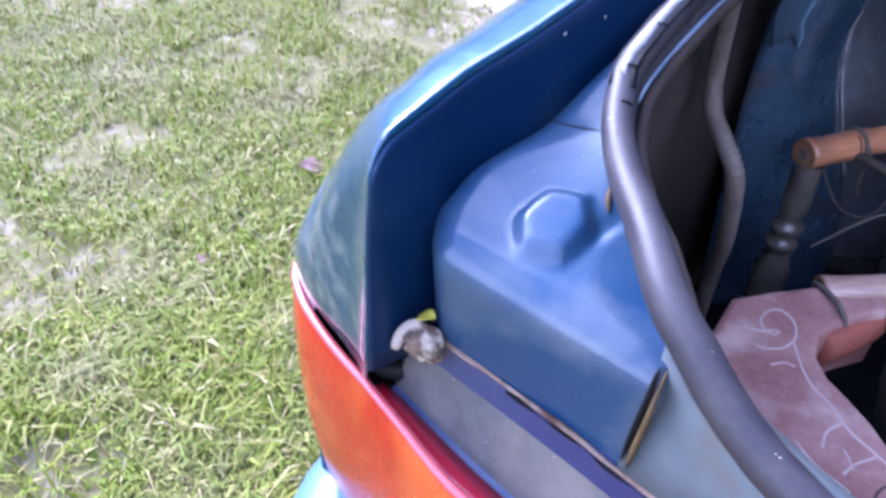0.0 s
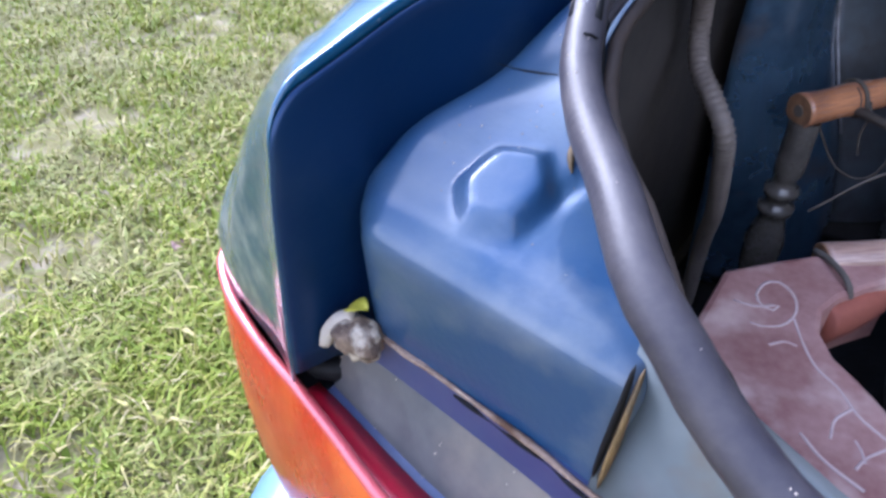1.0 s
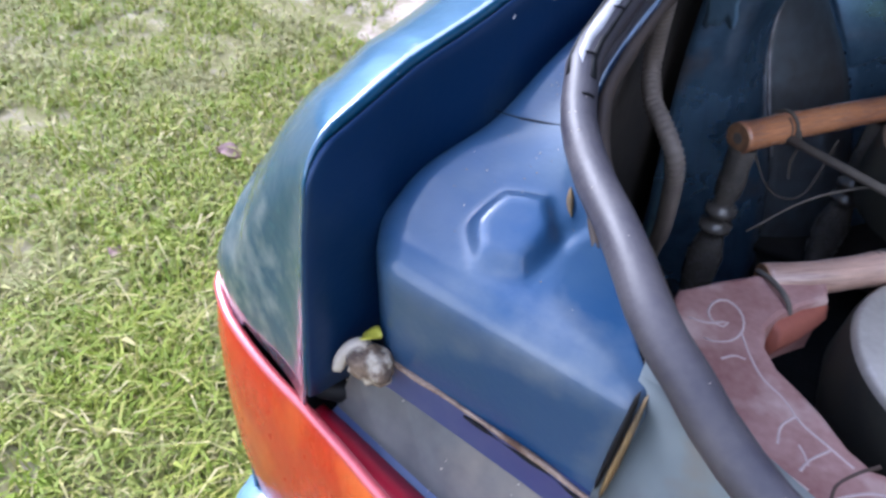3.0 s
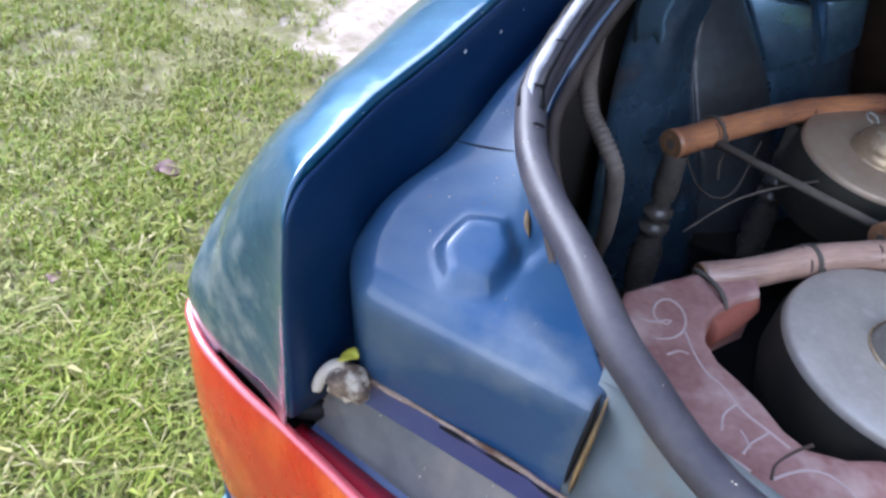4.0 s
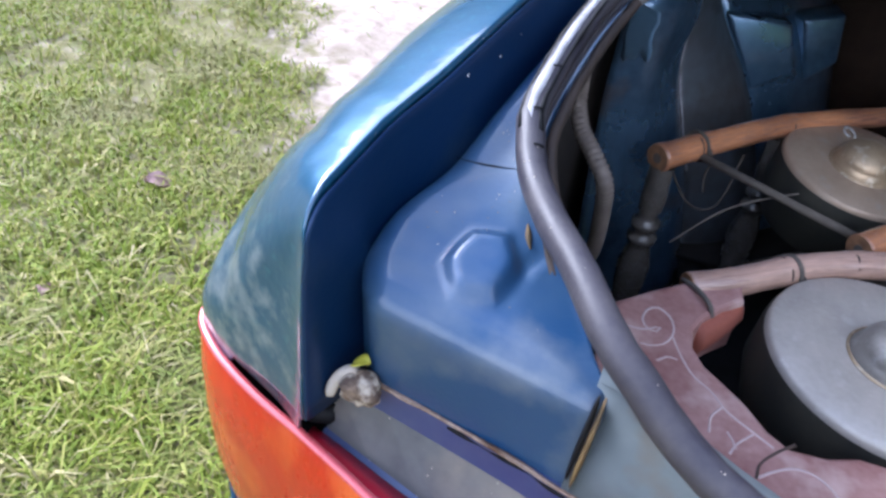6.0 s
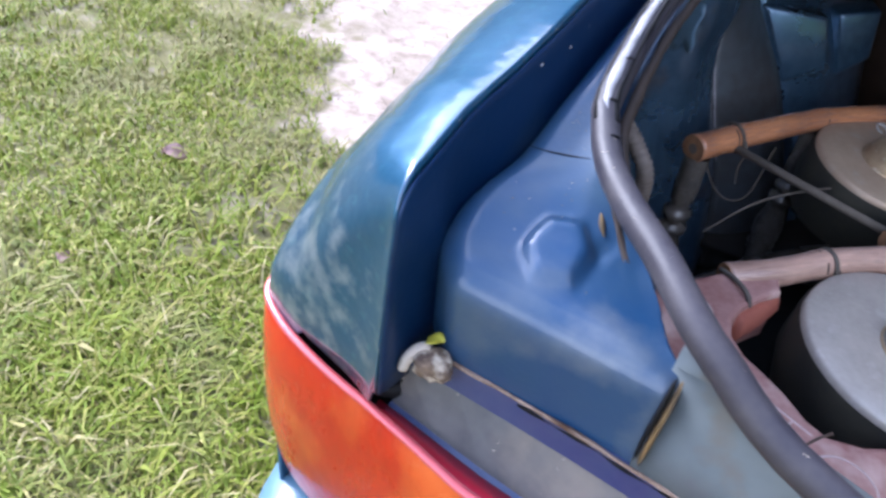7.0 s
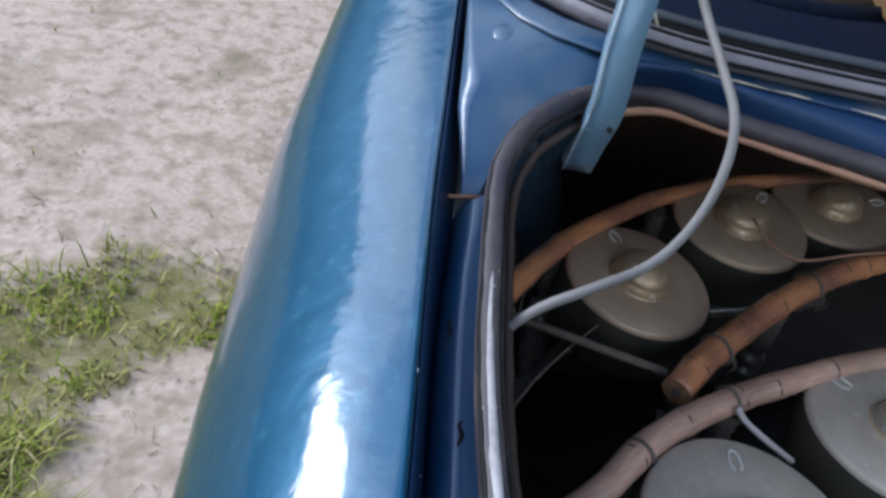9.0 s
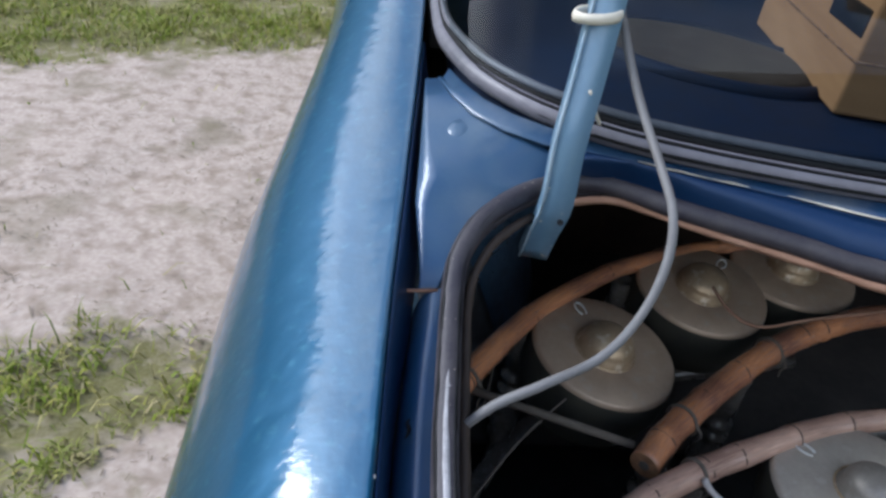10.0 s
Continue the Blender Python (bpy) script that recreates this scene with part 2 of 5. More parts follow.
boss_worn = material("worn_bronze", (0.50, 0.37, 0.23), 0.36, 0.5, second=(0.28, 0.20, 0.12), scale=60, amount=0.8, third=(0.60, 0.50, 0.37), third_scale=110, third_low=0.54, third_high=0.7, bump=0.1, bump_scale=80)
# darker than the gong face: the boss's shaded side is put into the colour
boss_shaded = material("dark_bronze_boss", (0.28, 0.255, 0.225), 0.42, 0.4, second=(0.17, 0.15, 0.125), scale=50, amount=0.8, third=(0.36, 0.335, 0.30), third_scale=90, third_low=0.55, third_high=0.75, bump=0.1, bump_scale=80)
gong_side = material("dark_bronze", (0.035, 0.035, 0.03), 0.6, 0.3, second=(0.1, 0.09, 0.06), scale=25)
wood_red = material("dusty_red_wood", (0.19, 0.072, 0.058), 0.6, second=(0.40, 0.235, 0.20), scale=22, amount=0.9, third=(0.52, 0.375, 0.32), third_scale=30, third_low=0.52, third_high=0.76, bump=0.3, bump_scale=90)
wood_cut = material("bare_red_wood", (0.30, 0.085, 0.05), 0.7, second=(0.15, 0.05, 0.035), scale=25)
wood_line = material("scored_line", (0.54, 0.41, 0.37), 0.9, scale=60)
post_mat = material("dark_turned_wood", (0.13, 0.115, 0.10), 0.22, coat=0.4, second=(0.04, 0.036, 0.032), scale=40, amount=0.9)
def streaked(name, base, second, rough):
    """Cane with streaks that run along it, by the along and around attributes of its mesh."""
    m = bpy.data.materials.new(name)
    m.use_nodes = True
    n, l = m.node_tree.nodes, m.node_tree.links
    p = n["Principled BSDF"]
    p.inputs["Coat Weight"].default_value, p.inputs["Coat Roughness"].default_value = 0.5, 0.15
    along, around, vec = n.new("ShaderNodeAttribute"), n.new("ShaderNodeAttribute"), n.new("ShaderNodeCombineXYZ")
    along.attribute_name, around.attribute_name = "along", "around"
    l.new(along.outputs["Fac"], vec.inputs[0])
    l.new(around.outputs["Fac"], vec.inputs[1])
    fine, wide, tc = n.new("ShaderNodeTexNoise"), n.new("ShaderNodeTexNoise"), n.new("ShaderNodeTexCoord")
    fine.inputs["Scale"].default_value, fine.inputs["Detail"].default_value = 14.0, 6.0
    wide.inputs["Scale"].default_value, wide.inputs["Detail"].default_value = 16.0, 5.0
    l.new(vec.outputs[0], fine.inputs["Vector"])
    l.new(tc.outputs["Object"], wide.inputs["Vector"])
    both, rng_, mix = n.new("ShaderNodeMath"), n.new("ShaderNodeMapRange"), n.new("ShaderNodeMix")
    both.operation = "ADD"
    l.new(fine.outputs["Fac"], both.inputs[0])
    l.new(wide.outputs["Fac"], both.inputs[1])
    rng_.inputs[1].default_value, rng_.inputs[2].default_value = 0.74, 1.18
    mix.data_type = "RGBA"
    mix.inputs[6].default_value, mix.inputs[7].default_value = (*base, 1), (*second, 1)
    l.new(both.outputs[0], rng_.inputs[0])
    l.new(rng_.outputs[0], mix.inputs[0])
    l.new(mix.outputs[2], p.inputs["Base Color"])
    gloss = n.new("ShaderNodeMapRange")
    gloss.inputs[3].default_value, gloss.inputs[4].default_value = rough - 0.1, rough + 0.25
    l.new(rng_.outputs[0], gloss.inputs[0])
    l.new(gloss.outputs[0], p.inputs["Roughness"])
    b = n.new("ShaderNodeBump")
    b.inputs["Strength"].default_value, b.inputs["Distance"].default_value = 0.12, 0.002
    l.new(fine.outputs["Fac"], b.inputs["Height"])
    l.new(b.outputs[0], p.inputs["Normal"])
    return m


bamboo = streaked("rattan", (0.60, 0.27, 0.125), (0.18, 0.078, 0.05), 0.2)
bamboo_grey = streaked("weathered_rattan", (0.62, 0.41, 0.31), (0.26, 0.155, 0.115), 0.2)
sawn = material("sawn_rattan", (0.33, 0.17, 0.08), 0.8, second=(0.16, 0.08, 0.04), scale=120, amount=0.9)
ring_dark = material("dark_node", (0.07, 0.042, 0.028), 0.6, scale=60)
cord = material("cord", (0.12, 0.1, 0.08), 0.9, scale=100)
cord_pale = material("pale_cord", (0.45, 0.42, 0.4), 0.8, scale=100)
wire_mat = material("grey_conduit", (0.125, 0.12, 0.12), 0.6, second=(0.21, 0.205, 0.21), scale=40)
hinge_mat = material("pale_blue_paint", (0.15, 0.25, 0.35), 0.35, 0.1, 0.4, second=(0.09, 0.17, 0.27), scale=25, third=(0.5, 0.5, 0.47), third_scale=120, third_low=0.68, third_high=0.74)
bumper_mat = material("pale_blue_bumper", (0.105, 0.20, 0.29), 0.4, 0.0, 0.4, second=(0.085, 0.175, 0.26), scale=8, coat_rough=0.15)
hinge_edge = material("worn_blue_edge", (0.3, 0.38, 0.44), 0.5, second=(0.16, 0.25, 0.34), scale=50, amount=0.8)
tie_mat = material("nylon", (0.65, 0.6, 0.5), 0.5, scale=30)
shelf_mat = material("shelf_board", (0.006, 0.014, 0.038), 0.6, spec=0.15, second=(0.02, 0.018, 0.02), scale=6, amount=0.6)
carton = material("cardboard", (0.34, 0.185, 0.085), 0.85, second=(0.25, 0.13, 0.06), scale=9, stretch=(1, 1, 8))
chalk = material("white_mark", (0.6, 0.6, 0.58), 0.9, scale=90)

glass = bpy.data.materials.new("window_glass")
glass.use_nodes = True
qn, ql = glass.node_tree.nodes, glass.node_tree.links
qn.remove(qn["Principled BSDF"])
q_clear, q_gloss, q_fres, q_mix = qn.new("ShaderNodeBsdfTransparent"), qn.new("ShaderNodeBsdfGlossy"), qn.new("ShaderNodeFresnel"), qn.new("ShaderNodeMixShader")
q_clear.inputs[0].default_value, q_gloss.inputs["Roughness"].default_value, q_fres.inputs[0].default_value = (0.72, 0.79, 0.8, 1), 0.02, 1.28
ql.new(q_fres.outputs[0], q_mix.inputs[0])
ql.new(q_clear.outputs[0], q_mix.inputs[1])
ql.new(q_gloss.outputs[0], q_mix.inputs[2])
ql.new(q_mix.outputs[0], qn["Material Output"].inputs[0])


# ---- building helpers ----
def link(name, bm, mat, parent=None, label="", smooth=True):
    me = bpy.data.meshes.new(name)
    bmesh.ops.recalc_face_normals(bm, faces=bm.faces)
    bm.to_mesh(me)
    bm.free()
    for f in me.polygons:
        f.use_smooth = smooth
    for mm in mat if isinstance(mat, (list, tuple)) else [mat]:
        me.materials.append(mm)
    ob = new(name, me)
    if parent:
        ob.parent = parent
    if label:
        tagged(ob, label)
    return ob


def part(name, bm, mat, parent, label="", smooth=True):
    return link(name, bm, mat, parent, label, smooth)


def solid(ob, thickness, offset=-1.0):
    """Sheet metal: a thickness on an open surface."""
    m = ob.modifiers.new("sheet", "SOLIDIFY")
    m.thickness, m.offset = thickness, offset
    return ob


def empty(name, label, category, group="", kind="", at=(0, 0, 0)):
    e = new(name)
    e.location = at
    return tagged(e, label, category, group, kind)


def grid(rows, bm=None, cap=False):
    """A surface through rows of points."""
    bm = bm or bmesh.new()
    vs = [[bm.verts.new(p) for p in row] for row in rows]
    for a, b in zip(vs, vs[1:]):
        for i in range(len(a) - 1):
            bm.faces.new((a[i], a[i + 1], b[i + 1], b[i]))
    return bm


def lerp(a, b, f):
    return a + (b - a) * f


def curve(points, n):
    """n + 1 points along a Catmull-Rom curve through the given ones, even by length."""
    p = [Vector(q) for q in points]
    p = [2 * p[0] - p[1]] + p + [2 * p[-1] - p[-2]]
    out = []
    for i in range(1, len(p) - 2):
        for k in range(12):
            t = k / 12
            a, b, c, d = p[i - 1], p[i], p[i + 1], p[i + 2]
            out.append(0.5 * (2 * b + (c - a) * t + (2 * a - 5 * b + 4 * c - d) * t * t + (3 * b - a - 3 * c + d) * t ** 3))
    out.append(p[-2])
    ln = [0.0]
    for a, b in zip(out, out[1:]):
        ln.append(ln[-1] + (b - a).length)
    res = []
    for k in range(n + 1):
        s = ln[-1] * k / n
        i = max(0, min(len(ln) - 2, next((j for j in range(len(ln) - 1) if ln[j + 1] >= s), len(ln) - 2)))
        f = (s - ln[i]) / max(1e-9, ln[i + 1] - ln[i])
        res.append(out[i].lerp(out[i + 1], f))
    return res


def table(pairs):
    """A smooth function through (x, y) pairs."""
    xs, ys = (np.array(v, float) for v in zip(*sorted(pairs)))
    d = np.diff(ys) / np.diff(xs)
    m = np.r_[d[0], [0.0 if a * b <= 0 else 2 * a * b / (a + b) for a, b in zip(d, d[1:])], d[-1]]

    def at(v):
        if v <= xs[0]:
            return float(ys[0])
        if v >= xs[-1]:
            return float(ys[-1])
        i = int(np.searchsorted(xs, v)) - 1
        h = xs[i + 1] - xs[i]
        t = (v - xs[i]) / h
        return float((1 + 2 * t) * (1 - t) ** 2 * ys[i] + t * (1 - t) ** 2 * h * m[i] + t * t * (3 - 2 * t) * ys[i + 1] + t * t * (t - 1) * h * m[i + 1])

    return at


def tube(points, radius, sides=10, bm=None, caps=True, wobble=0.0, flat=1.0):
    """A round bar along points; radius is a number or a function of the fraction along."""
    bm = bm or bmesh.new()
    pts = [Vector(q) for q in points]
    rings, up = [], Vector((0.02, 0.05, 1)).normalized()
    for i, q in enumerate(pts):
        d = (pts[min(i + 1, len(pts) - 1)] - pts[max(i - 1, 0)]).normalized()
        if abs(d.dot(up)) > 0.97:
            up = Vector((1, 0.1, 0)).normalized()
        side = d.cross(up).normalized()
        top = side.cross(d).normalized()
        r = radius(i / (len(pts) - 1)) if callable(radius) else radius
        ring = []
        for k in range(sides):
            a = 2 * math.pi * k / sides
            rr = r * (1 + wobble * noise.noise(q * 60 + Vector((k, 0, 0))))
            ring.append(bm.verts.new(q + side * math.cos(a) * rr + top * math.sin(a) * rr * flat))
        rings.append(ring)
    for a, b in zip(rings, rings[1:]):
        for k in range(sides):
            bm.faces.new((a[k], a[(k + 1) % sides], b[(k + 1) % sides], b[k]))
    if caps:
        bm.faces.new(rings[0][::-1])
        bm.faces.new(rings[-1])
    return bm


def lathe(profile, sides=40, m=None, bm=None):
    """A turned body from (radius, height) pairs."""
    bm = bm or bmesh.new()
    m = m or Matrix()
    rings = []
    for r, h in profile:
        if r < 1e-6:
            rings.append([bm.verts.new(m @ Vector((0, 0, h)))])
        else:
            rings.append([bm.verts.new(m @ Vector((r * math.cos(2 * math.pi * k / sides), r * math.sin(2 * math.pi * k / sides), h))) for k in range(sides)])
    for a, b in zip(rings, rings[1:]):
        for k in range(sides):
            q = [a[k % len(a)], a[(k + 1) % len(a)], b[(k + 1) % len(b)], b[k % len(b)]]
            q = list(dict.fromkeys(q))
            if len(q) > 2:
                bm.faces.new(q)
    return bm


def box(size, at=(0, 0, 0), bevel=0.004, m=None, bm=None):
    bm = bm or bmesh.new()
    made = bmesh.ops.create_cube(bm, size=1, matrix=(m or Matrix()) @ Matrix.Translation(at) @ Matrix.Diagonal((*size, 1)))
    if bevel:
        edges = list({e for v in made["verts"] for e in v.link_edges})
        bmesh.ops.bevel(bm, geom=edges, offset=bevel, segments=2, affect="EDGES", profile=0.5)
    return bm


def slab(outline, z0, z1, bevel=0.003):
    """An upright prism over an outline."""
    bm = bmesh.new()
    top = bm.faces.new([bm.verts.new((x, y, z1)) for x, y in outline])
    ext = bmesh.ops.extrude_face_region(bm, geom=[top])
    for v in ext["geom"]:
        if isinstance(v, bmesh.types.BMVert):
            v.co.z = z0
    if bevel:
        bmesh.ops.bevel(bm, geom=[e for e in bm.edges if all(abs(v.co.z - z1) < 1e-6 for v in e.verts)], offset=bevel, segments=2, affect="EDGES", profile=0.5)
    return bm


# ---- ground ----
def sand_left(y):
    return -1.75 - 0.62 * (y - 1.37)


def in_sand(x, y):
    w = 0.18 * noise.noise(Vector((x * 1.7, y * 1.7, 3))) + 0.1 * noise.noise(Vector((x * 6, y * 6, 9)))
    strip = min(y - 1.38 + w, 3.1 + 0.48 * (x + 2.3) - y + w, (x - sand_left(y)) * 0.8 + w)
    return max(strip, 0.2 - math.hypot(x + 1.1, (y - 0.75) * 0.7) + 1.6 * w)


ground_mat = bpy.data.materials.new("ground_soil")
ground_mat.use_nodes = True
gn, gl = ground_mat.node_tree.nodes, ground_mat.node_tree.links
gpn = gn["Principled BSDF"]
gpn.inputs["Roughness"].default_value = 0.95
gpn.inputs["Specular IOR Level"].default_value = 0.15
attr = gn.new("ShaderNodeAttribute")
attr.attribute_name = "sand"
geo = gn.new("ShaderNodeTexCoord")


def g_noise(sc, detail=8.0):
    t = gn.new("ShaderNodeTexNoise")
    t.inputs["Scale"].default_value, t.inputs["Detail"].default_value = sc, detail
    gl.new(geo.outputs["Object"], t.inputs["Vector"])
    return t.outputs["Fac"]


def g_mix(fac, a, b, low=0.35, high=0.65):
    r = gn.new("ShaderNodeMapRange")
    r.inputs[1].default_value, r.inputs[2].default_value = low, high
    gl.new(fac, r.inputs[0])
    m = gn.new("ShaderNodeMix")
    m.data_type = "RGBA"
    gl.new(r.outputs[0], m.inputs[0])
    for k, c in ((6, a), (7, b)):
        if isinstance(c, tuple):
            m.inputs[k].default_value = (*c, 1)
        else:
            gl.new(c, m.inputs[k])
    return m.outputs[2]


sand_col = g_mix(g_noise(3.2, 10), g_mix(g_noise(14, 10), g_mix(g_noise(60), (0.41, 0.325, 0.27), (0.50, 0.41, 0.345)), (0.28, 0.215, 0.165), 0.46, 0.72), (0.22, 0.18, 0.12), 0.54, 0.76)
turf_col = g_mix(g_noise(12), g_mix(g_noise(120), (0.145, 0.13, 0.05), (0.21, 0.185, 0.09)), (0.34, 0.28, 0.21), 0.5, 0.75)
g_edge = gn.new("ShaderNodeMath")
g_edge.operation, g_edge.inputs[1].default_value = "MULTIPLY_ADD", 1.3
gl.new(g_noise(11), g_edge.inputs[0])
gl.new(attr.outputs["Fac"], g_edge.inputs[2])
gl.new(g_mix(g_edge.outputs[0], turf_col, sand_col, 0.95, 1.3), gpn.inputs["Base Color"])
gb = gn.new("ShaderNodeBump")
gb.inputs["Strength"].default_value, gb.inputs["Distance"].default_value = 0.18, 0.02
gl.new(g_noise(30, 12), gb.inputs["Height"])
gl.new(gb.outputs[0], gpn.inputs["Normal"])

xs = [-300, -80, -25, -10] + [-6 + 0.08 * i for i in range(101)] + [4, 10, 30, 90, 300]
ys = [-300, -80, -20, -6] + [-2 + 0.08 * i for i in range(101)] + [8, 14, 30, 90, 300]
bm = grid([[(x, y, (0.012 * noise.noise(Vector((x * 3, y * 3, 0))) if abs(x) < 7 and abs(y) < 7 else 0)) for x in xs] for y in ys])
ground = tagged(link("ground", bm, ground_mat), "sunlit grass turf with a strip of pale bare sand", "ground", kind="structure")
at = ground.data.attributes.new("sand", "FLOAT", "POINT")
at.data.foreach_set("value", [max(0.0, min(1.0, 0.5 + in_sand(v.co.x, v.co.y) * 2)) if -8 < v.co.x < 4 and -1 < v.co.y < 9 else 0.0 for v in ground.data.vertices])

grass_mat = bpy.data.materials.new("grass_blades")
grass_mat.use_nodes = True
an, al = grass_mat.node_tree.nodes, grass_mat.node_tree.links
ap = an["Principled BSDF"]
ap.inputs["Roughness"].default_value = 0.55
ap.inputs["Specular IOR Level"].default_value = 0.1
ap.inputs["Transmission Weight"].default_value = 0.0
isl = an.new("ShaderNodeNewGeometry")
ramp = an.new("ShaderNodeValToRGB")
for i, (pos, col) in enumerate([(0.0, (0.12, 0.165, 0.016)), (0.35, (0.18, 0.225, 0.022)), (0.65, (0.255, 0.27, 0.04)), (0.85, (0.33, 0.285, 0.09)), (1.0, (0.43, 0.36, 0.19))]):
    el = ramp.color_ramp.elements[i] if i < 2 else ramp.color_ramp.elements.new(pos)
    el.position, el.color = pos, (*col, 1)
al.new(isl.outputs["Random Per Island"], ramp.inputs[0])
a_tc, a_noise, a_range, a_mix = (an.new(k) for k in ("ShaderNodeTexCoord", "ShaderNodeTexNoise", "ShaderNodeMapRange", "ShaderNodeMix"))
a_noise.inputs["Scale"].default_value, a_noise.inputs["Detail"].default_value = 3.5, 5.0
a_range.inputs[1].default_value, a_range.inputs[2].default_value, a_range.inputs[4].default_value = 0.48, 0.72, 0.75
a_mix.data_type, a_mix.inputs[7].default_value = "RGBA", (0.31, 0.27, 0.13, 1)
al.new(a_tc.outputs["Object"], a_noise.inputs["Vector"])
al.new(a_noise.outputs["Fac"], a_range.inputs[0])
al.new(a_range.outputs[0], a_mix.inputs[0])
al.new(ramp.outputs[0], a_mix.inputs[6])
al.new(a_mix.outputs[2], ap.inputs["Base Color"])


def grass(count):
    rng = np.random.default_rng(5)
    verts, faces = [], []
    k = 0
    while k < count:
        x, y = rng.uniform(-4.6, -0.75), rng.uniform(-0.9, 6.2)
        if rng.uniform() > min(1, 1.3 / (0.35 + math.hypot(x + 0.7, y))):
            continue
        if rng.uniform() > min(1.0, (x + 4.6) / 0.9, (y + 0.9) / 0.35 + 0.2, (6.2 - y) / 0.9):
            continue
        s = in_sand(x, y)
        clump = 0.5 + 0.5 * noise.noise(Vector((x * 4, y * 4, 7)))
        bare = noise.noise(Vector((x * 2.2, y * 2.2, 21)))
        k += 1
        if s > 0.02 and rng.uniform() > 0.006 or (bare > 0.22 and rng.uniform() > 0.18) or rng.uniform() < 0.55 * min(1.0, max(0.0, 1 + s / 0.35)):
            continue
        h = rng.uniform(0.018, 0.055) * (0.35 + 1.2 * clump) * (1.7 if rng.uniform() < 0.05 else 1)
        if x > -1.9 and y < 0.9:
            h *= 1.35
        a, lean, w = rng.uniform(0, 6.283), rng.uniform(0.4, 1.9), rng.uniform(0.0012, 0.0030)
        if rng.uniform() < 0.12:
            h, lean, w = h * 0.6, rng.uniform(1.0, 1.8), rng.uniform(0.004, 0.008)
        dx, dy = math.cos(a), math.sin(a)
        ox, oy = -dy * w, dx * w
        z = 0.008 * noise.noise(Vector((x * 3, y * 3, 0)))
        b = len(verts)
        verts += [(x - ox, y - oy, z), (x + ox, y + oy, z),
                  (x + dx * h * lean * 0.45 - ox * 0.8, y + dy * h * lean * 0.45 - oy * 0.8, z + h * 0.6),
                  (x + dx * h * lean * 0.45 + ox * 0.8, y + dy * h * lean * 0.45 + oy * 0.8, z + h * 0.6),
                  (x + dx * h * lean, y + dy * h * lean, z + h * max(0.25, 1.05 - 0.4 * lean))]
        faces += [(b, b + 1, b + 3, b + 2), (b + 2, b + 3, b + 4)]
    for _ in range(620):
        cx, cy = rng.uniform(-4.2, -0.9), rng.uniform(-0.8, 4.5)
        if in_sand(cx, cy) > -0.15:
            continue
        n, tall = int(rng.integers(8, 26)), rng.uniform(0.05, 0.11)
        for _ in range(n):
            x, y = cx + rng.normal(0, 0.025), cy + rng.normal(0, 0.025)
            h, a, lean, w = tall * rng.uniform(0.5, 1.0), rng.uniform(0, 6.283), rng.uniform(0.3, 1.6), rng.uniform(0.0013, 0.0032)
            dx, dy = math.cos(a), math.sin(a)
            ox, oy = -dy * w, dx * w
            b = len(verts)
            verts += [(x - ox, y - oy, 0), (x + ox, y + oy, 0), (x + dx * h * lean * 0.4 - ox, y + dy * h * lean * 0.4 - oy, h * 0.55), (x + dx * h * lean * 0.4 + ox, y + dy * h * lean * 0.4 + oy, h * 0.55), (x + dx * h * lean, y + dy * h * lean, h * max(0.3, 1.0 - 0.4 * lean))]
            faces += [(b, b + 1, b + 3, b + 2), (b + 2, b + 3, b + 4)]
    me = bpy.data.meshes.new("grass")
    me.from_pydata(verts, [], faces)
    me.materials.append(grass_mat)
    return tagged(new("grass", me), "short sunlit green and straw-coloured grass blades", "grass", kind="stuff")


grass(150000)


def far_grass(count):
    """Coarser grass over the rest of the field."""
    rng = np.random.default_rng(15)
    verts, faces = [], []
    while len(faces) < count:
        x, y = rng.uniform(-9, 9), rng.uniform(-8, 11)
        if (-4.4 < x < -0.75 and -0.7 < y < 6.0) or (abs(x) < 0.8 and -0.1 < y < 2.6) or in_sand(x, y) > -0.05 and x < 4:
            continue
        h, a, lean, w = rng.uniform(0.03, 0.08), rng.uniform(0, 6.283), rng.uniform(0.4, 1.6), rng.uniform(0.004, 0.009)
        dx, dy = math.cos(a), math.sin(a)
        b = len(verts)
        verts += [(x + dy * w, y - dx * w, 0), (x - dy * w, y + dx * w, 0), (x + dx * h * lean, y + dy * h * lean, h)]
        faces.append((b, b + 1, b + 2))
    me = bpy.data.meshes.new("grass")
    me.from_pydata(verts, [], faces)
    me.materials.append(grass_mat)
    return tagged(new("grass", me), "coarse short green grass of the field round the car", "grass", kind="stuff")


far_grass(90000)

# ---- far tree line, out of view: heights set for light and reflections ----
tree_mat = material("far_foliage", (0.035, 0.06, 0.02), 0.9, second=(0.06, 0.085, 0.03), scale=0.4, bump=0.0)
rows = []
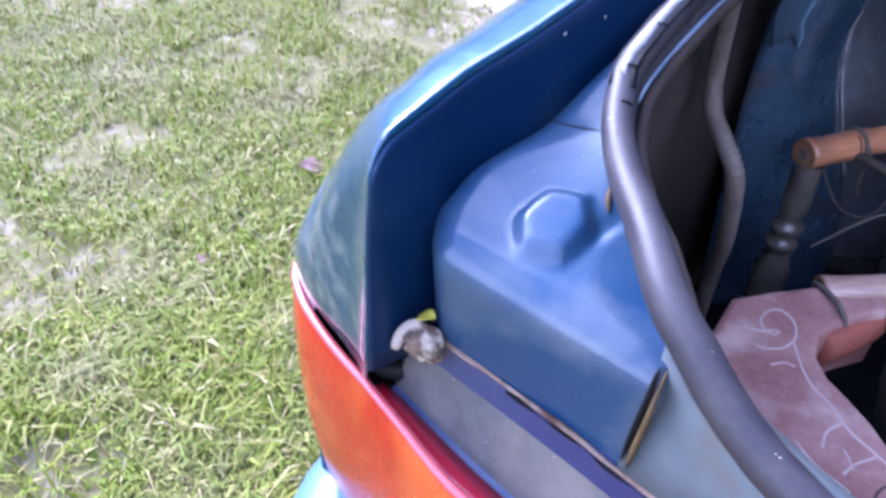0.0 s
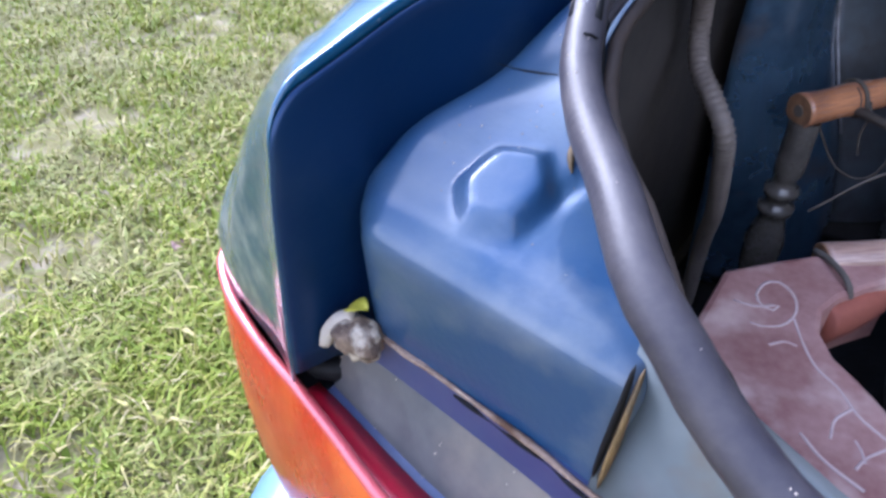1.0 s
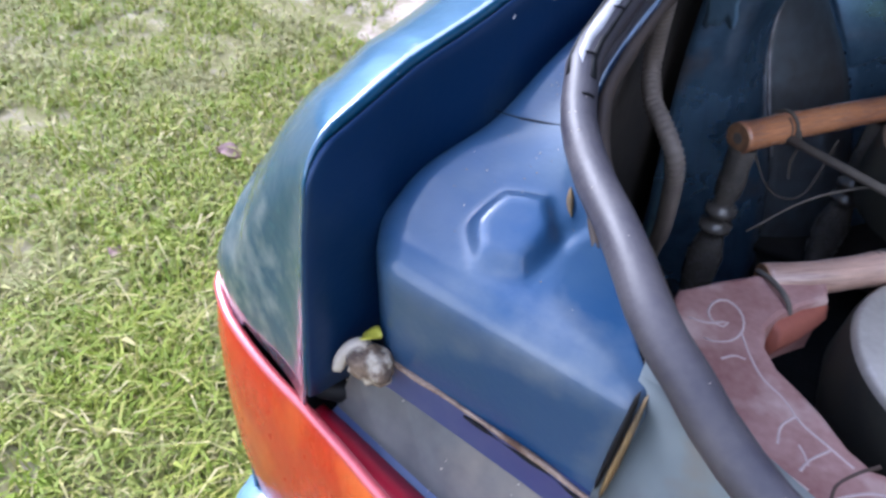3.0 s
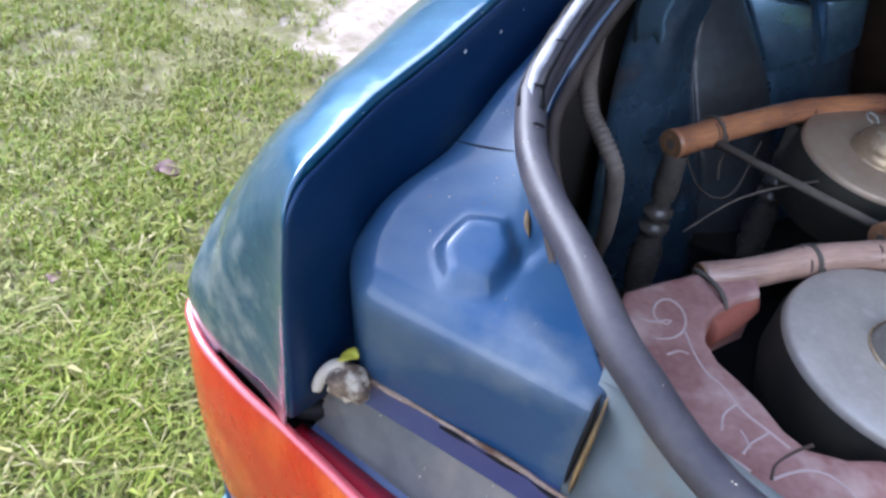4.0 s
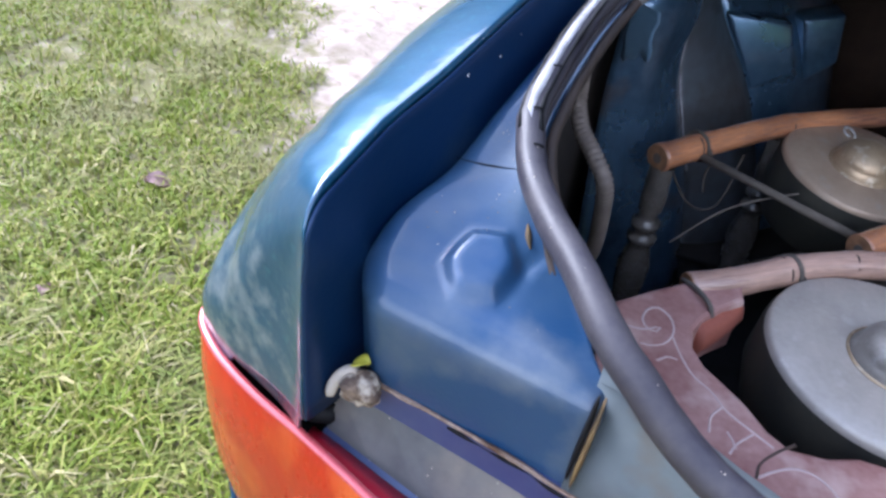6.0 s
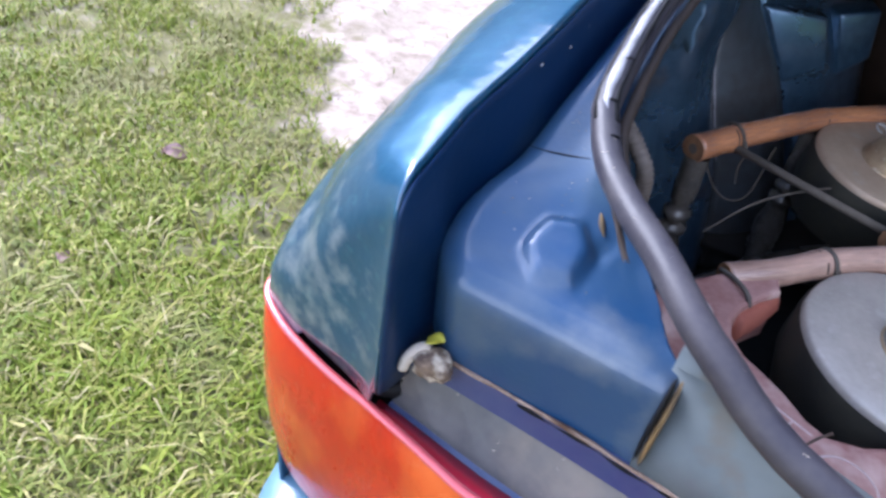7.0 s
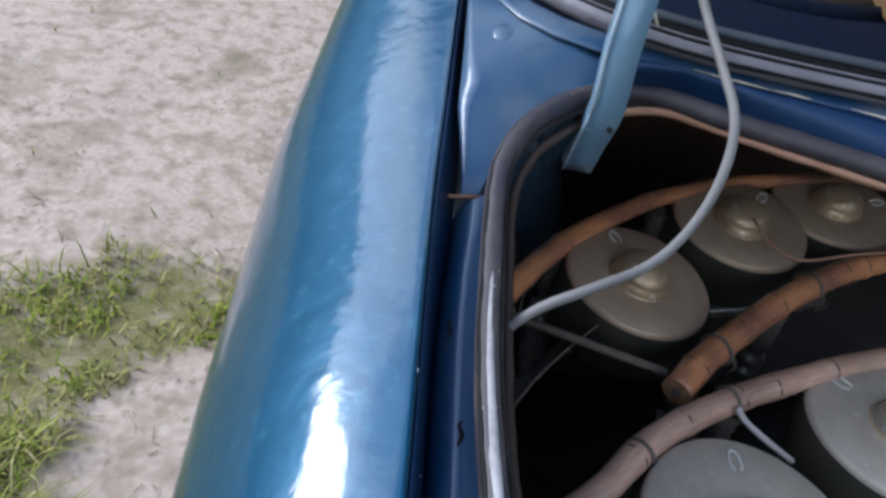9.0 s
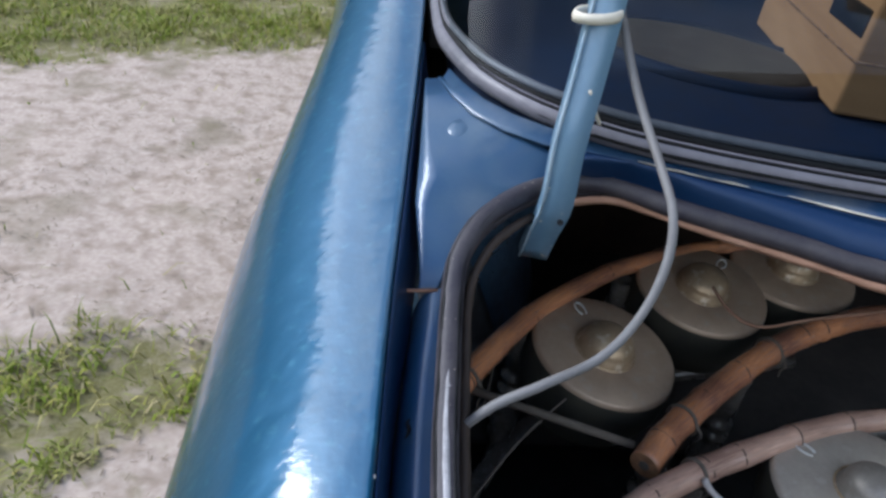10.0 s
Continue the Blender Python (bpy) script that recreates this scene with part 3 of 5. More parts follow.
for k in range(4):
    row = []
    for i in range(361):
        a = radians(i)
        # raised to the right for shade, and ahead to darken reflections
        top = 19.0 + 14.0 * max(0.0, math.sin(a)) + 26.0 * math.exp(-((((i + 184) % 360) - 180) / 24.0) ** 2) + 4.5 * noise.noise(Vector((math.cos(a) * 4, math.sin(a) * 4, 1))) + 2.0 * noise.noise(Vector((math.cos(a) * 22, math.sin(a) * 22, 5))) + 0.9 * noise.noise(Vector((math.cos(a) * 70, math.sin(a) * 70, 8)))
        # lowered behind the car to let more light onto its rear
        top *= 1.0 - 0.6 * max(0.0, -math.cos(a)) ** 0.5
        r = 45 - 2.5 * (k / 3) + 1.5 * noise.noise(Vector((math.cos(a) * 30, math.sin(a) * 30, k * 3.0)))
        row.append((r * math.sin(a), r * math.cos(a), (-0.3, 0.4 * top, 0.8 * top, top)[k]))
    rows.append(row)
tagged(solid(link("backdrop", grid(rows), tree_mat), 0.5), "unseen dark green tree line, heights set for light and reflections", "tree line", kind="structure")

# ---- car ----
car = empty("car", "teal-blue sedan with its trunk open and a red tail lamp", "car")

# profiles along the car: y forward, x to its right
ridge_x = table([(-0.04, -0.7155), (0.0, -0.716), (0.04, -0.716), (0.08, -0.7122), (0.13, -0.707), (0.20, -0.7038), (0.32, -0.698), (0.45, -0.689), (0.60, -0.679), (1.2, -0.66)])
ridge_z = table([(-0.02, 1.0175), (0.0, 1.0225), (0.04, 1.0288), (0.08, 1.0335), (0.13, 1.0425), (0.20, 1.0506), (0.32, 1.061), (0.45, 1.0855), (0.62, 1.128), (1.2, 1.35)])
REAR_Y = table([(1.03, -0.017), (1.013, -0.0215), (1.0, -0.0245), (0.977, -0.028), (0.945, -0.031), (0.90, -0.0345), (0.6, -0.04)])
rear_drop = table([(0, 0.0), (0.007, 0.005), (0.02, 0.0115), (0.034, 0.0165), (0.056, 0.0235), (0.077, 0.032), (0.095, 0.0425), (0.104, 0.050), (0.112, 0.062), (0.12, 0.092)])
# the shoulder: its width and slope along the car
shoulder_w = table([(0.0, 0.1000), (0.08, 0.1020), (0.18, 0.1220), (0.30, 0.1309), (0.45, 0.1334), (0.75, 0.0987)])
shoulder_s = table([(0.0, 0.0899), (0.30, 0.2464), (0.60, 0.1143)])


def shoulder(u, y, below=0.0, narrow=1.0):
    """A point of the quarter panel's section at y, u from the ridge (0) to the widest line (1)."""
    d = u * shoulder_w(y) * narrow
    h = -0.1488 * (1 - max(0.0, 1 - u ** 2.317) ** (1 / 2.048)) - shoulder_s(y) * d - below - 0.004 * max(0.0, 1 - u / 0.02) ** 2
    return d, h


def corner_arc(u, n=10, below=0.0, narrow=1.0):
    """The rounded turn of the quarter panel from its top to its rear."""
    d, h = shoulder(u, 0.0, below, narrow)
    r = max(0.012, min(0.0191 + 0.934 * d, 0.12 + h))
    zc = ridge_z(0.0) + h - r
    yc = REAR_Y(min(1.0, zc)) + rear_drop(d) + r
    return [(yc + r * math.cos(radians(90 + 90 * k / (n - 1))), zc + r * math.sin(radians(90 + 90 * k / (n - 1)))) for k in range(n)]


def quarter_panel():
    rows = []
    us = [0.0, 0.006, 0.014, 0.025] + [0.05 * k for k in range(1, 17)] + [1 - 0.2 * (1 - k / 16) ** 2 for k in range(1, 17)]
    for u, below, narrow in [(u, 0.0, 1.0) for u in us] + [(1.0, 0.06, 1.0), (1.0, 0.14, 0.98), (1.0, 0.28, 0.95), (1.0, 0.43, 0.88), (1.0, 0.56, 0.76)]:
        arc = corner_arc(u, 10, below, narrow)
        y0 = arc[0][0]
        far = [1.15 - 0.07 * i for i in range(10)]
        tops = far + [lerp(far[-1], y0, k / 24) for k in range(1, 24)]
        row = []
        for y in tops:
            d, h = shoulder(u, y, below, narrow)
            row.append((ridge_x(y) - d, y, ridge_z(y) + h))
        for y, z in arc:
            row.append((ridge_x(max(0.0, y)) - shoulder(u, max(0.0, y), below, narrow)[0], y, z))
        x0, d0, z0 = row[-1][0], shoulder(u, 0.0, below, narrow)[0], arc[-1][1]
        end = min(0.906 if u < 0.03 else 0.893, z0 - 0.02)
        for k in range(1, 9):
            z = lerp(z0, end, k / 8)
            row.append((x0, min(arc[-1][0], REAR_Y(z) + rear_drop(d0)), z))
        rows.append(row)
    return solid(part("quarter_panel", grid(rows), paint_teal, car, "glossy teal rear quarter panel with scuffed corner"), 0.0015)


quarter_panel()

# channel beside the trunk opening, shelf and its rear face
foot_x = table([(-0.005, -0.7010), (0.004, -0.7065), (0.015, -0.7115), (0.032, -0.7120), (0.08, -0.703), (0.124, -0.6985), (0.25, -0.6937), (0.36, -0.682), (0.6, -0.670)])
foot_z = table([(-0.005, 0.9792), (0.015, 0.9838), (0.032, 0.9893), (0.08, 0.9967), (0.124, 1.0115), (0.25, 1.0284), (0.36, 1.045), (0.48, 1.072), (0.6, 1.095)])
SEAL = [(0.0, -0.075, 0.955), (-0.25, -0.070, 0.958), (-0.40, -0.062, 0.965), (-0.50, -0.052, 0.976), (-0.545, -0.043, 0.987), (-0.566, -0.035, 0.995),
        (-0.578, -0.029, 1.002), (-0.593, -0.019, 1.008), (-0.613, 0.006, 1.012), (-0.633, 0.030, 1.013), (-0.651, 0.057, 1.014), (-0.661, 0.078, 1.019),
        (-0.667, 0.097, 1.025), (-0.670, 0.147, 1.034), (-0.671, 0.203, 1.040), (-0.667, 0.27, 1.048), (-0.661, 0.34, 1.062), (-0.653, 0.366, 1.07),
        (-0.636, 0.392, 1.078), (-0.600, 0.421, 1.084), (-0.553, 0.434, 1.085), (-0.503, 0.406, 1.085), (-0.435, 0.374, 1.085), (-0.382, 0.348, 1.085), (-0.2, 0.30, 1.085), (0.0, 0.285, 1.085)]


shelf_end_z = table([(-0.005, 0.971), (0.03, 0.981), (0.06, 0.996), (0.09, 1.011), (0.147, 1.021), (0.203, 1.027), (0.34, 1.045), (0.37, 1.04), (0.48, 1.075), (0.6, 1.10)])
shelf_end_x = table([(-0.005, -0.5850), (0.006, -0.5970), (0.03, -0.6150), (0.057, -0.635), (0.078, -0.6465), (0.097, -0.655), (0.147, -0.662), (0.27, -0.662), (0.355, -0.657), (0.37, -0.670), (0.6, -0.655)])


def pressed(x, y):
    """Height of the pressed hexagonal bump and of the dent beside the seal."""
    u, v = (x + 0.6575) / 0.86, (y - 0.0235) / 1.05
    r, a = math.hypot(u, v), math.atan2(v, u) - radians(15)
    q = r * math.cos((a % radians(60)) - radians(30)) / math.cos(radians(30))
    t = max(0.0, min(1.0, (0.0222 - lerp(r, q, 0.72)) / 0.0095))
    du, dv = x + 0.640 - 0.4 * (y - 0.033), y - 0.033
    return 0.0046 * t * t * (3 - 2 * t) - 0.0019 * math.exp(-(du / 0.0035) ** 2 - (dv / 0.010) ** 2)


def shelf_z(x, y):
    f = (x - foot_x(y) - 0.008) / (shelf_end_x(y) - foot_x(y) - 0.008)
    return lerp(foot_z(y), shelf_end_z(y), max(0.0, min(1.0, f)) ** lerp(1.0, 9.0, min(1.0, max(0.0, (y - 0.055) / 0.10)) ** 1.5)) + pressed(x, y)


def fender_wall():
    """The inner side of the quarter panel, from its ridge down into the groove beside the shelf."""
    rows = []
    for y in [0.60, 0.54, 0.48, 0.42, 0.37, 0.33, 0.29, 0.25, 0.21, 0.17, 0.14, 0.115, 0.09, 0.07, 0.055, 0.042, 0.03, 0.02]:
        rows.append(((ridge_x(y) + 0.0005, y, ridge_z(y) - 0.004), (foot_x(y) - 0.0008, y, foot_z(y) - 0.018)))
    arc = corner_arc(0.0, 12)
    for k, (y, z) in enumerate(arc):
        rows.append(((ridge_x(y) + 0.0005, y, z), (-0.7095, lerp(0.019, 0.0125, k / 11), lerp(0.965, 0.945, k / 11))))
    for k in range(1, 9):
        z = lerp(arc[-1][1], 0.907, k / 8)
        rows.append(((ridge_x(0.0) + 0.002 * k / 8, REAR_Y(z), z), (-0.7095, 0.012, lerp(0.945, 0.895, k / 8))))
    cols = [0.0, 0.03, 0.08, 0.2, 0.35, 0.5, 0.65, 0.8, 0.92, 1.0]
    bm = grid([[lerp(Vector(a), Vector(b), c) + Vector((0.0012 * (1 - (1 - min(1, c / 0.08)) ** 2), 0, 0)) for c in cols] for a, b in rows])
    return solid(part("fender_wall", bm, paint_navy, car, "navy inner wall of the fender, darkened for its shade"), 0.001, 0.0)


fender_wall()


def trunk_shelf():
    """The pressed shelf beside the opening: top, groove side and rear face, with rounded edges."""
    rear, r = -0.0125, 0.015

    def place(f, b, c):
        y0 = rear + b
        w = shelf_end_x(y0) - foot_x(y0)
        right = 0.009 * max(0.0, 1 - b / 0.03)
        a = f * w
        ai, bi, ci = min(max(a, r), w - right), max(b, r), max(c, r)
        v = Vector(((a - ai) * (r / right if a > ai and right > 1e-4 else 1.0), b - bi, c - ci))
        if v.length > 1e-7:
            v *= r / v.length if a <= ai or right > 1e-4 else 1.0
        q = Vector((ai + v.x * (right / r if a > ai else 1.0), bi + v.y, ci + v.z))
        y = rear + q.y
        x = foot_x(y) + q.x
        low = q.z / 0.056 * max(0.0, 1 - q.y / 0.05)
        return (x, y + low * (lerp(-0.0085, -0.0205, f) - rear), shelf_z(x, y) - q.z * (shelf_z(x, y) - 0.922) / 0.057)

    fs = [0, 0.012, 0.025, 0.04, 0.055, 0.07, 0.085, 0.1] + [0.12 + 0.02 * k for k in range(40)] + [0.93, 0.945, 0.96, 0.975, 0.988, 1.0]
    bs = [0.0, 0.0012, 0.0025, 0.004, 0.0055, 0.0072, 0.009, 0.0107, 0.0125, 0.0145] + [0.017 + 0.0026 * k for k in range(21)] + [0.075, 0.083, 0.092, 0.103, 0.115, 0.13, 0.15, 0.18, 0.22, 0.26, 0.30, 0.34, 0.365]
    cs = [0.0, 0.0012, 0.0025, 0.004, 0.0055, 0.0072, 0.009, 0.0107, 0.0135, 0.018, 0.025, 0.034, 0.044, 0.051, 0.057]
    bm = grid([[place(f, b, 0.0) for f in fs] for b in bs])
    grid([[place(0.0, b, c * lerp(1.0, 0.4, min(1.0, max(0.0, (b - 0.04) / 0.08)))) for c in cs] for b in bs], bm)
    grid([[place(f, 0.0, c) for f in fs] for c in cs], bm)
    grid([[place(1.0, b, c) for c in cs] for b in bs if b < 0.035], bm)
    bmesh.ops.remove_doubles(bm, verts=bm.verts, dist=0.00003)
    return part("trunk_shelf", bm, paint_shelf, car, "dusty navy pressed shelf beside the trunk opening, shade in its paint")


trunk_shelf()

# brown lip, and a black tube for the dark gap between the shelf and the seal
lip_path = [(shelf_end_x(y) - 0.0095, y, shelf_end_z(y) + 0.0012) for y in [0.034 + 0.008 * k for k in range(9)]]
part("shelf_lip", tube([p - Vector((0, 0, 0.0009)) for p in curve(lip_path, 60)], 0.0017, 8, wobble=0.9, flat=0.35), lip_mat, car, "rusty brown lip along the shelf")
part("shelf_lip", tube([p + Vector((0.003, -0.0012, 0.0012)) for p in curve(lip_path[2:], 60)], 0.0015, 6, wobble=0.3), black_gap, car)

# rear panel beside the slot, ledge, grey strip
rust_line_pts = [(-0.700, -0.0075, 0.923), (-0.690, -0.0090, 0.923), (-0.670, -0.0112, 0.923), (-0.650, -0.0137, 0.923), (-0.630, -0.0162, 0.923), (-0.610, -0.0185, 0.923), (-0.590, -0.0225, 0.923), (-0.50, -0.034, 0.923), (-0.25, -0.048, 0.923), (0.0, -0.051, 0.923)]
low = curve([(-0.595, -0.0205, 0.923)] + [p for p in rust_line_pts if p[0] > -0.592], 20)
high = curve([(-0.594, -0.0030, 0.9720), (-0.590, -0.0035, 0.9755), (-0.575, -0.006, 0.976), (-0.545, -0.014, 0.970), (-0.5, -0.022, 0.962), (-0.4, -0.032, 0.952), (-0.25, -0.040, 0.946), (0, -0.045, 0.943)], 20)
rim = curve([(x, y + 0.004, z - 0.008) for x, y, z in reversed(SEAL[:8])], 20)
solid(part("rear_panel", grid([low, [lerp(a, b, 0.35) for a, b in zip(low, high)], [lerp(a, b, 0.7) for a, b in zip(low, high)], high, [lerp(a, b, 0.5) + Vector((0, 0.004, 0)) for a, b in zip(high, rim)], rim]), paint_dusty, car, "dusty grey-blue rear panel"), 0.0015)
strip_top = curve([(-0.7105, -0.0080, 0.905), (-0.690, -0.0100, 0.905), (-0.670, -0.0125, 0.905), (-0.650, -0.0148, 0.905), (-0.630, -0.0175, 0.905), (-0.610, -0.020, 0.905), (-0.590, -0.0235, 0.905), (-0.5, -0.037, 0.905), (-0.25, -0.051, 0.905), (0, -0.054, 0.905)], 24)
strip_low = curve([(-0.716, -0.0145, 0.878), (-0.700, -0.018, 0.878), (-0.680, -0.0225, 0.878), (-0.660, -0.0268, 0.878), (-0.645, -0.0295, 0.878), (-0.614, -0.0345, 0.878), (-0.5, -0.0525, 0.878), (-0.25, -0.072, 0.878), (0, -0.078, 0.878)], 24)
rust_c = curve(rust_line_pts, 24)
solid(part("sill_ledge", grid([rust_c, strip_top]), ledge_mat, car, "purple-navy ledge under the rusty seam", smooth=False), 0.0015)
solid(part("sill_strip", grid([strip_top, [p + Vector((0, -0.0005, -0.001)) for p in strip_top], strip_low]), grey_plastic, car, "dusty dark grey plastic strip", smooth=False), 0.002)
part("seam_sealer", tube([p + Vector((0, -0.0012, 0.0006)) for p in curve(rust_line_pts[1:8], 40)], lambda f: 0.0012 + 0.0003 * math.sin(23 * f), 8, wobble=0.95, flat=0.6), sealer_mat, car, "cracked rusty seam sealer")
part("seam_crack", tube([p + Vector((0, -0.0028, -0.0008)) for p in curve(rust_line_pts[3:8], 60)], lambda f: 0.0005 + 0.0004 * math.sin(40 * f), 5, wobble=0.5), black_gap, car)
slot = [(-0.5890 - 0.0034 * f, -0.0128 - 0.0078 * f - 0.0006, 0.9745 - 0.050 * f) for f in [k / 16 for k in range(17)]]
# black tube drawn for the shade in the recess left of the slot
part("slot_edge", tube([(x - 0.0026, y + 0.0002, z) for x, y, z in slot[:16]], lambda f: 0.0017 * math.sin(math.pi * f) ** 0.3 + 0.0002, 6, wobble=0.6, flat=0.6), black_gap, car)
part("slot", tube(slot, lambda f: 0.0006 + 0.0026 * math.sin(math.pi * f) ** 0.35, 8, wobble=0.6, flat=0.35), slot_rust, car, "rust-stained drain slot")

# putty lump, its pale bead and a small leaf
def blob(name, at, size, mat, label, rough=0.35):
    bm = bmesh.new()
    bmesh.ops.create_icosphere(bm, subdivisions=4, radius=1, matrix=Matrix.Translation(at) @ Matrix.Diagonal((*size, 1)))
    for v in bm.verts:
        v.co += (v.co - Vector(at)) * (rough * noise.noise(v.co * 120) + 0.6 * rough * noise.noise(v.co * 300))
    return part(name, bm, mat, car, label)


blob("putty_lump", (-0.6945, -0.0165, 0.9240), (0.0098, 0.0080, 0.0088), putty, "weathered brown and beige putty lump")
part("putty_bead", tube(curve([(-0.7080, -0.0215, 0.9165), (-0.7068, -0.0190, 0.9225), (-0.7030, -0.0160, 0.9285), (-0.6975, -0.0140, 0.9320)], 14), lambda f: 0.0026 + 0.0010 * math.sin(math.pi * f), 10, wobble=0.4), putty_pale, car, "pale dried putty bead")
bm = grid([[(-0.7000 + 0.0085 * f, -0.0150 + 0.002 * f + 0.0045 * w * math.sin(math.pi * (0.12 + 0.85 * f)), 0.9345 + 0.0105 * f - 0.008 * f * f + 0.0012 * abs(w)) for w in (-1, -0.5, 0, 0.5, 1)] for f in [k / 8 for k in range(9)]])
solid(part("small_leaf", bm, leaf_mat, car, "small yellow-green leaf"), 0.0004)

# tail lamp
edge = curve([(-0.829, 0.085, 0.885), (-0.826, 0.045, 0.885), (-0.8215, 0.024, 0.885), (-0.817, 0.013, 0.885), (-0.808, 0.0045, 0.885), (-0.790, -0.0062, 0.885), (-0.769, -0.0145, 0.885), (-0.747, -0.0215, 0.885), (-0.720, -0.0283, 0.885), (-0.690, -0.0370, 0.885), (-0.671, -0.0430, 0.885), (-0.64, -0.050, 0.885), (-0.5, -0.071, 0.885)], 56)
rows = []
for dz, out in [(0, -0.001), (-0.003, 0.0015), (-0.008, 0.003), (-0.03, 0.0055), (-0.07, 0.007), (-0.11, 0.0065), (-0.145, 0.003), (-0.158, -0.002), (-0.165, -0.012)]:
    row = []
    for i, p in enumerate(edge):
        d = edge[min(i + 1, 56)] - edge[max(i - 1, 0)]
        nrm = Vector((d.y, -d.x, 0)).normalized()
        row.append(p + nrm * out + Vector((0, 0, dz)))
    rows.append(row)
lamp = solid(part("tail_lamp", grid(rows), lens_red, car, "red tail lamp with orange glints painted into the lens"), 0.003)
part("lens_edge", tube([p + Vector((-0.0003, -0.0006, 0.0012)) for p in edge], 0.0027, 8, flat=0.8), trim_pink, lamp, "pale pink lens edge")
solid(part("lamp_ledge", grid([[p + Vector((0, 0.002, 0.001)) for p in strip_low], [p + Vector((-0.0010, -0.0036, -0.0008)) for p in strip_low]]), ledge_mat, car, "narrow dark blue ledge above the lamp", smooth=False), 0.0015)
top_in = curve([(-0.722, -0.0170, 0.8790), (-0.700, -0.0215, 0.8790), (-0.680, -0.0260, 0.8790), (-0.660, -0.0303, 0.8790), (-0.645, -0.0330, 0.8790), (-0.5, -0.0560, 0.8790)], 40)
top_out = curve([(-0.720, -0.0283, 0.885), (-0.690, -0.0370, 0.885), (-0.671, -0.0430, 0.885), (-0.64, -0.050, 0.885), (-0.5, -0.071, 0.885)], 40)
solid(part("lamp_top", grid([top_in, top_out]), lens_dark, lamp, "dark red lamp top"), 0.002)

# black filler rod for the shade in the gap under the quarter panel
part("gap_liner", tube(curve([(-0.79, 0.008, 0.890), (-0.745, -0.010, 0.888), (-0.722, -0.014, 0.886), (-0.712, -0.006, 0.886)], 12), 0.0055, 8), black_gap, car)
solid(part("lamp_housing", grid([[p + Vector((0.004, 0.006, -0.026)) for p in edge[6:48]], [p + Vector((0.006, 0.035, -0.030)) for p in edge[6:48]], [p + Vector((0.006, 0.04, -0.15)) for p in edge[6:48]]]), black_gap, car), 0.002)

# bumper
BUMPER = [(-0.836, 0.62), (-0.838, 0.30), (-0.838, 0.08), (-0.834, 0.02), (-0.824, -0.020), (-0.80, -0.050), (-0.765, -0.070), (-0.72, -0.084), (-0.5, -0.115), (0, -0.14)]
bumper_c = curve([(x, y, 0) for x, y in BUMPER], 60)
bumper_n = [Vector((b.y - a.y, a.x - b.x, 0)).normalized() for a, b in zip([bumper_c[0]] + bumper_c[:-1], bumper_c[1:] + [bumper_c[-1]])]
bm = grid([[p + n * o + Vector((0, 0, z)) for p, n in zip(bumper_c, bumper_n)] for o, z in ((-0.07, 0.706), (-0.035, 0.704), (-0.014, 0.698), (-0.004, 0.688), (0.001, 0.672), (0.004, 0.64), (0.005, 0.58), (0.0, 0.48), (-0.012, 0.43))])
solid(part("bumper", bm, bumper_mat, car, "pale blue rear bumper"), 0.003)

# rubber seal round the trunk opening
seal_path = curve(SEAL, 150)
part("trunk_seal", tube(seal_path, 0.0070, 16, wobble=0.03), rubber, car, "dusty dark rubber trunk seal")
part("seal_lip", tube([p + Vector((0.003, 0.003, -0.010)) for p in seal_path], 0.0032, 8), rubber, car)
inner_path = [p + (Vector((-0.25, 0.18, p.z)) - p).normalized() * 0.0145 + Vector((0, 0, -0.015)) for p in seal_path]
# pale ridge on the seal: the sky's gleam is put into its colour
ridge_path = [p + Vector((-0.0004, -0.001, 0.0056)) for p in seal_path[next(i for i, p in enumerate(seal_path) if p.y > 0.074):]]
torn = int(len(ridge_path) * 0.24)
part("seal_ridge", tube(ridge_path[:torn + 1], lambda f: 0.0028 * min(1, 0.25 + 12 * f) * (1 - 0.55 * f * f), 8, wobble=0.4, flat=0.75), trim_pale, car, "torn strip of the rubber seal, whitened for the sky's gleam")
part("seal_ridge", tube(ridge_path[torn:], 0.0014, 8, wobble=0.4, flat=0.7), trim_pale, car, "grey ridge along the rubber seal, paled for its gleam")
part("seal_groove", tube([p + Vector((0.0044, 0.0006, -0.0008)) for p in ridge_path], 0.0012, 6, wobble=0.9), black_gap, car)
part("seal_groove", tube([p + Vector((-0.0044, 0, -0.0016)) for p in ridge_path], 0.0012, 6, wobble=0.9), black_gap, car)
inner_path = [p + Vector((0, 0, 0.007)) for p in inner_path]
part("opening_flange", tube(inner_path[94:], 0.0028, 6, wobble=0.4), rust_line, car, "orange-brown edge of the opening")
part("opening_lip", tube([p + Vector((-0.0035, 0, -0.004)) for p in inner_path[40:95]], 0.0030, 8, wobble=0.4), lip_mat, car, "dusty brown inner lip of the opening")

# raised corner panel with its bolt
corner = []
corner_x = table([(0.352, -0.668), (0.366, -0.661), (0.392, -0.642), (0.421, -0.604), (0.432, -0.572), (0.447, -0.604), (0.482, -0.643), (0.535, -0.664)])
corner_l = table([(0.352, 1.042), (0.36, 1.048), (0.39, 1.062), (0.43, 1.078), (0.47, 1.092), (0.51, 1.104), (0.535, 1.110)])
corner_r = table([(0.352, 1.044), (0.36, 1.050), (0.392, 1.067), (0.421, 1.083), (0.433, 1.099), (0.447, 1.1065), (0.482, 1.109), (0.535, 1.112)])
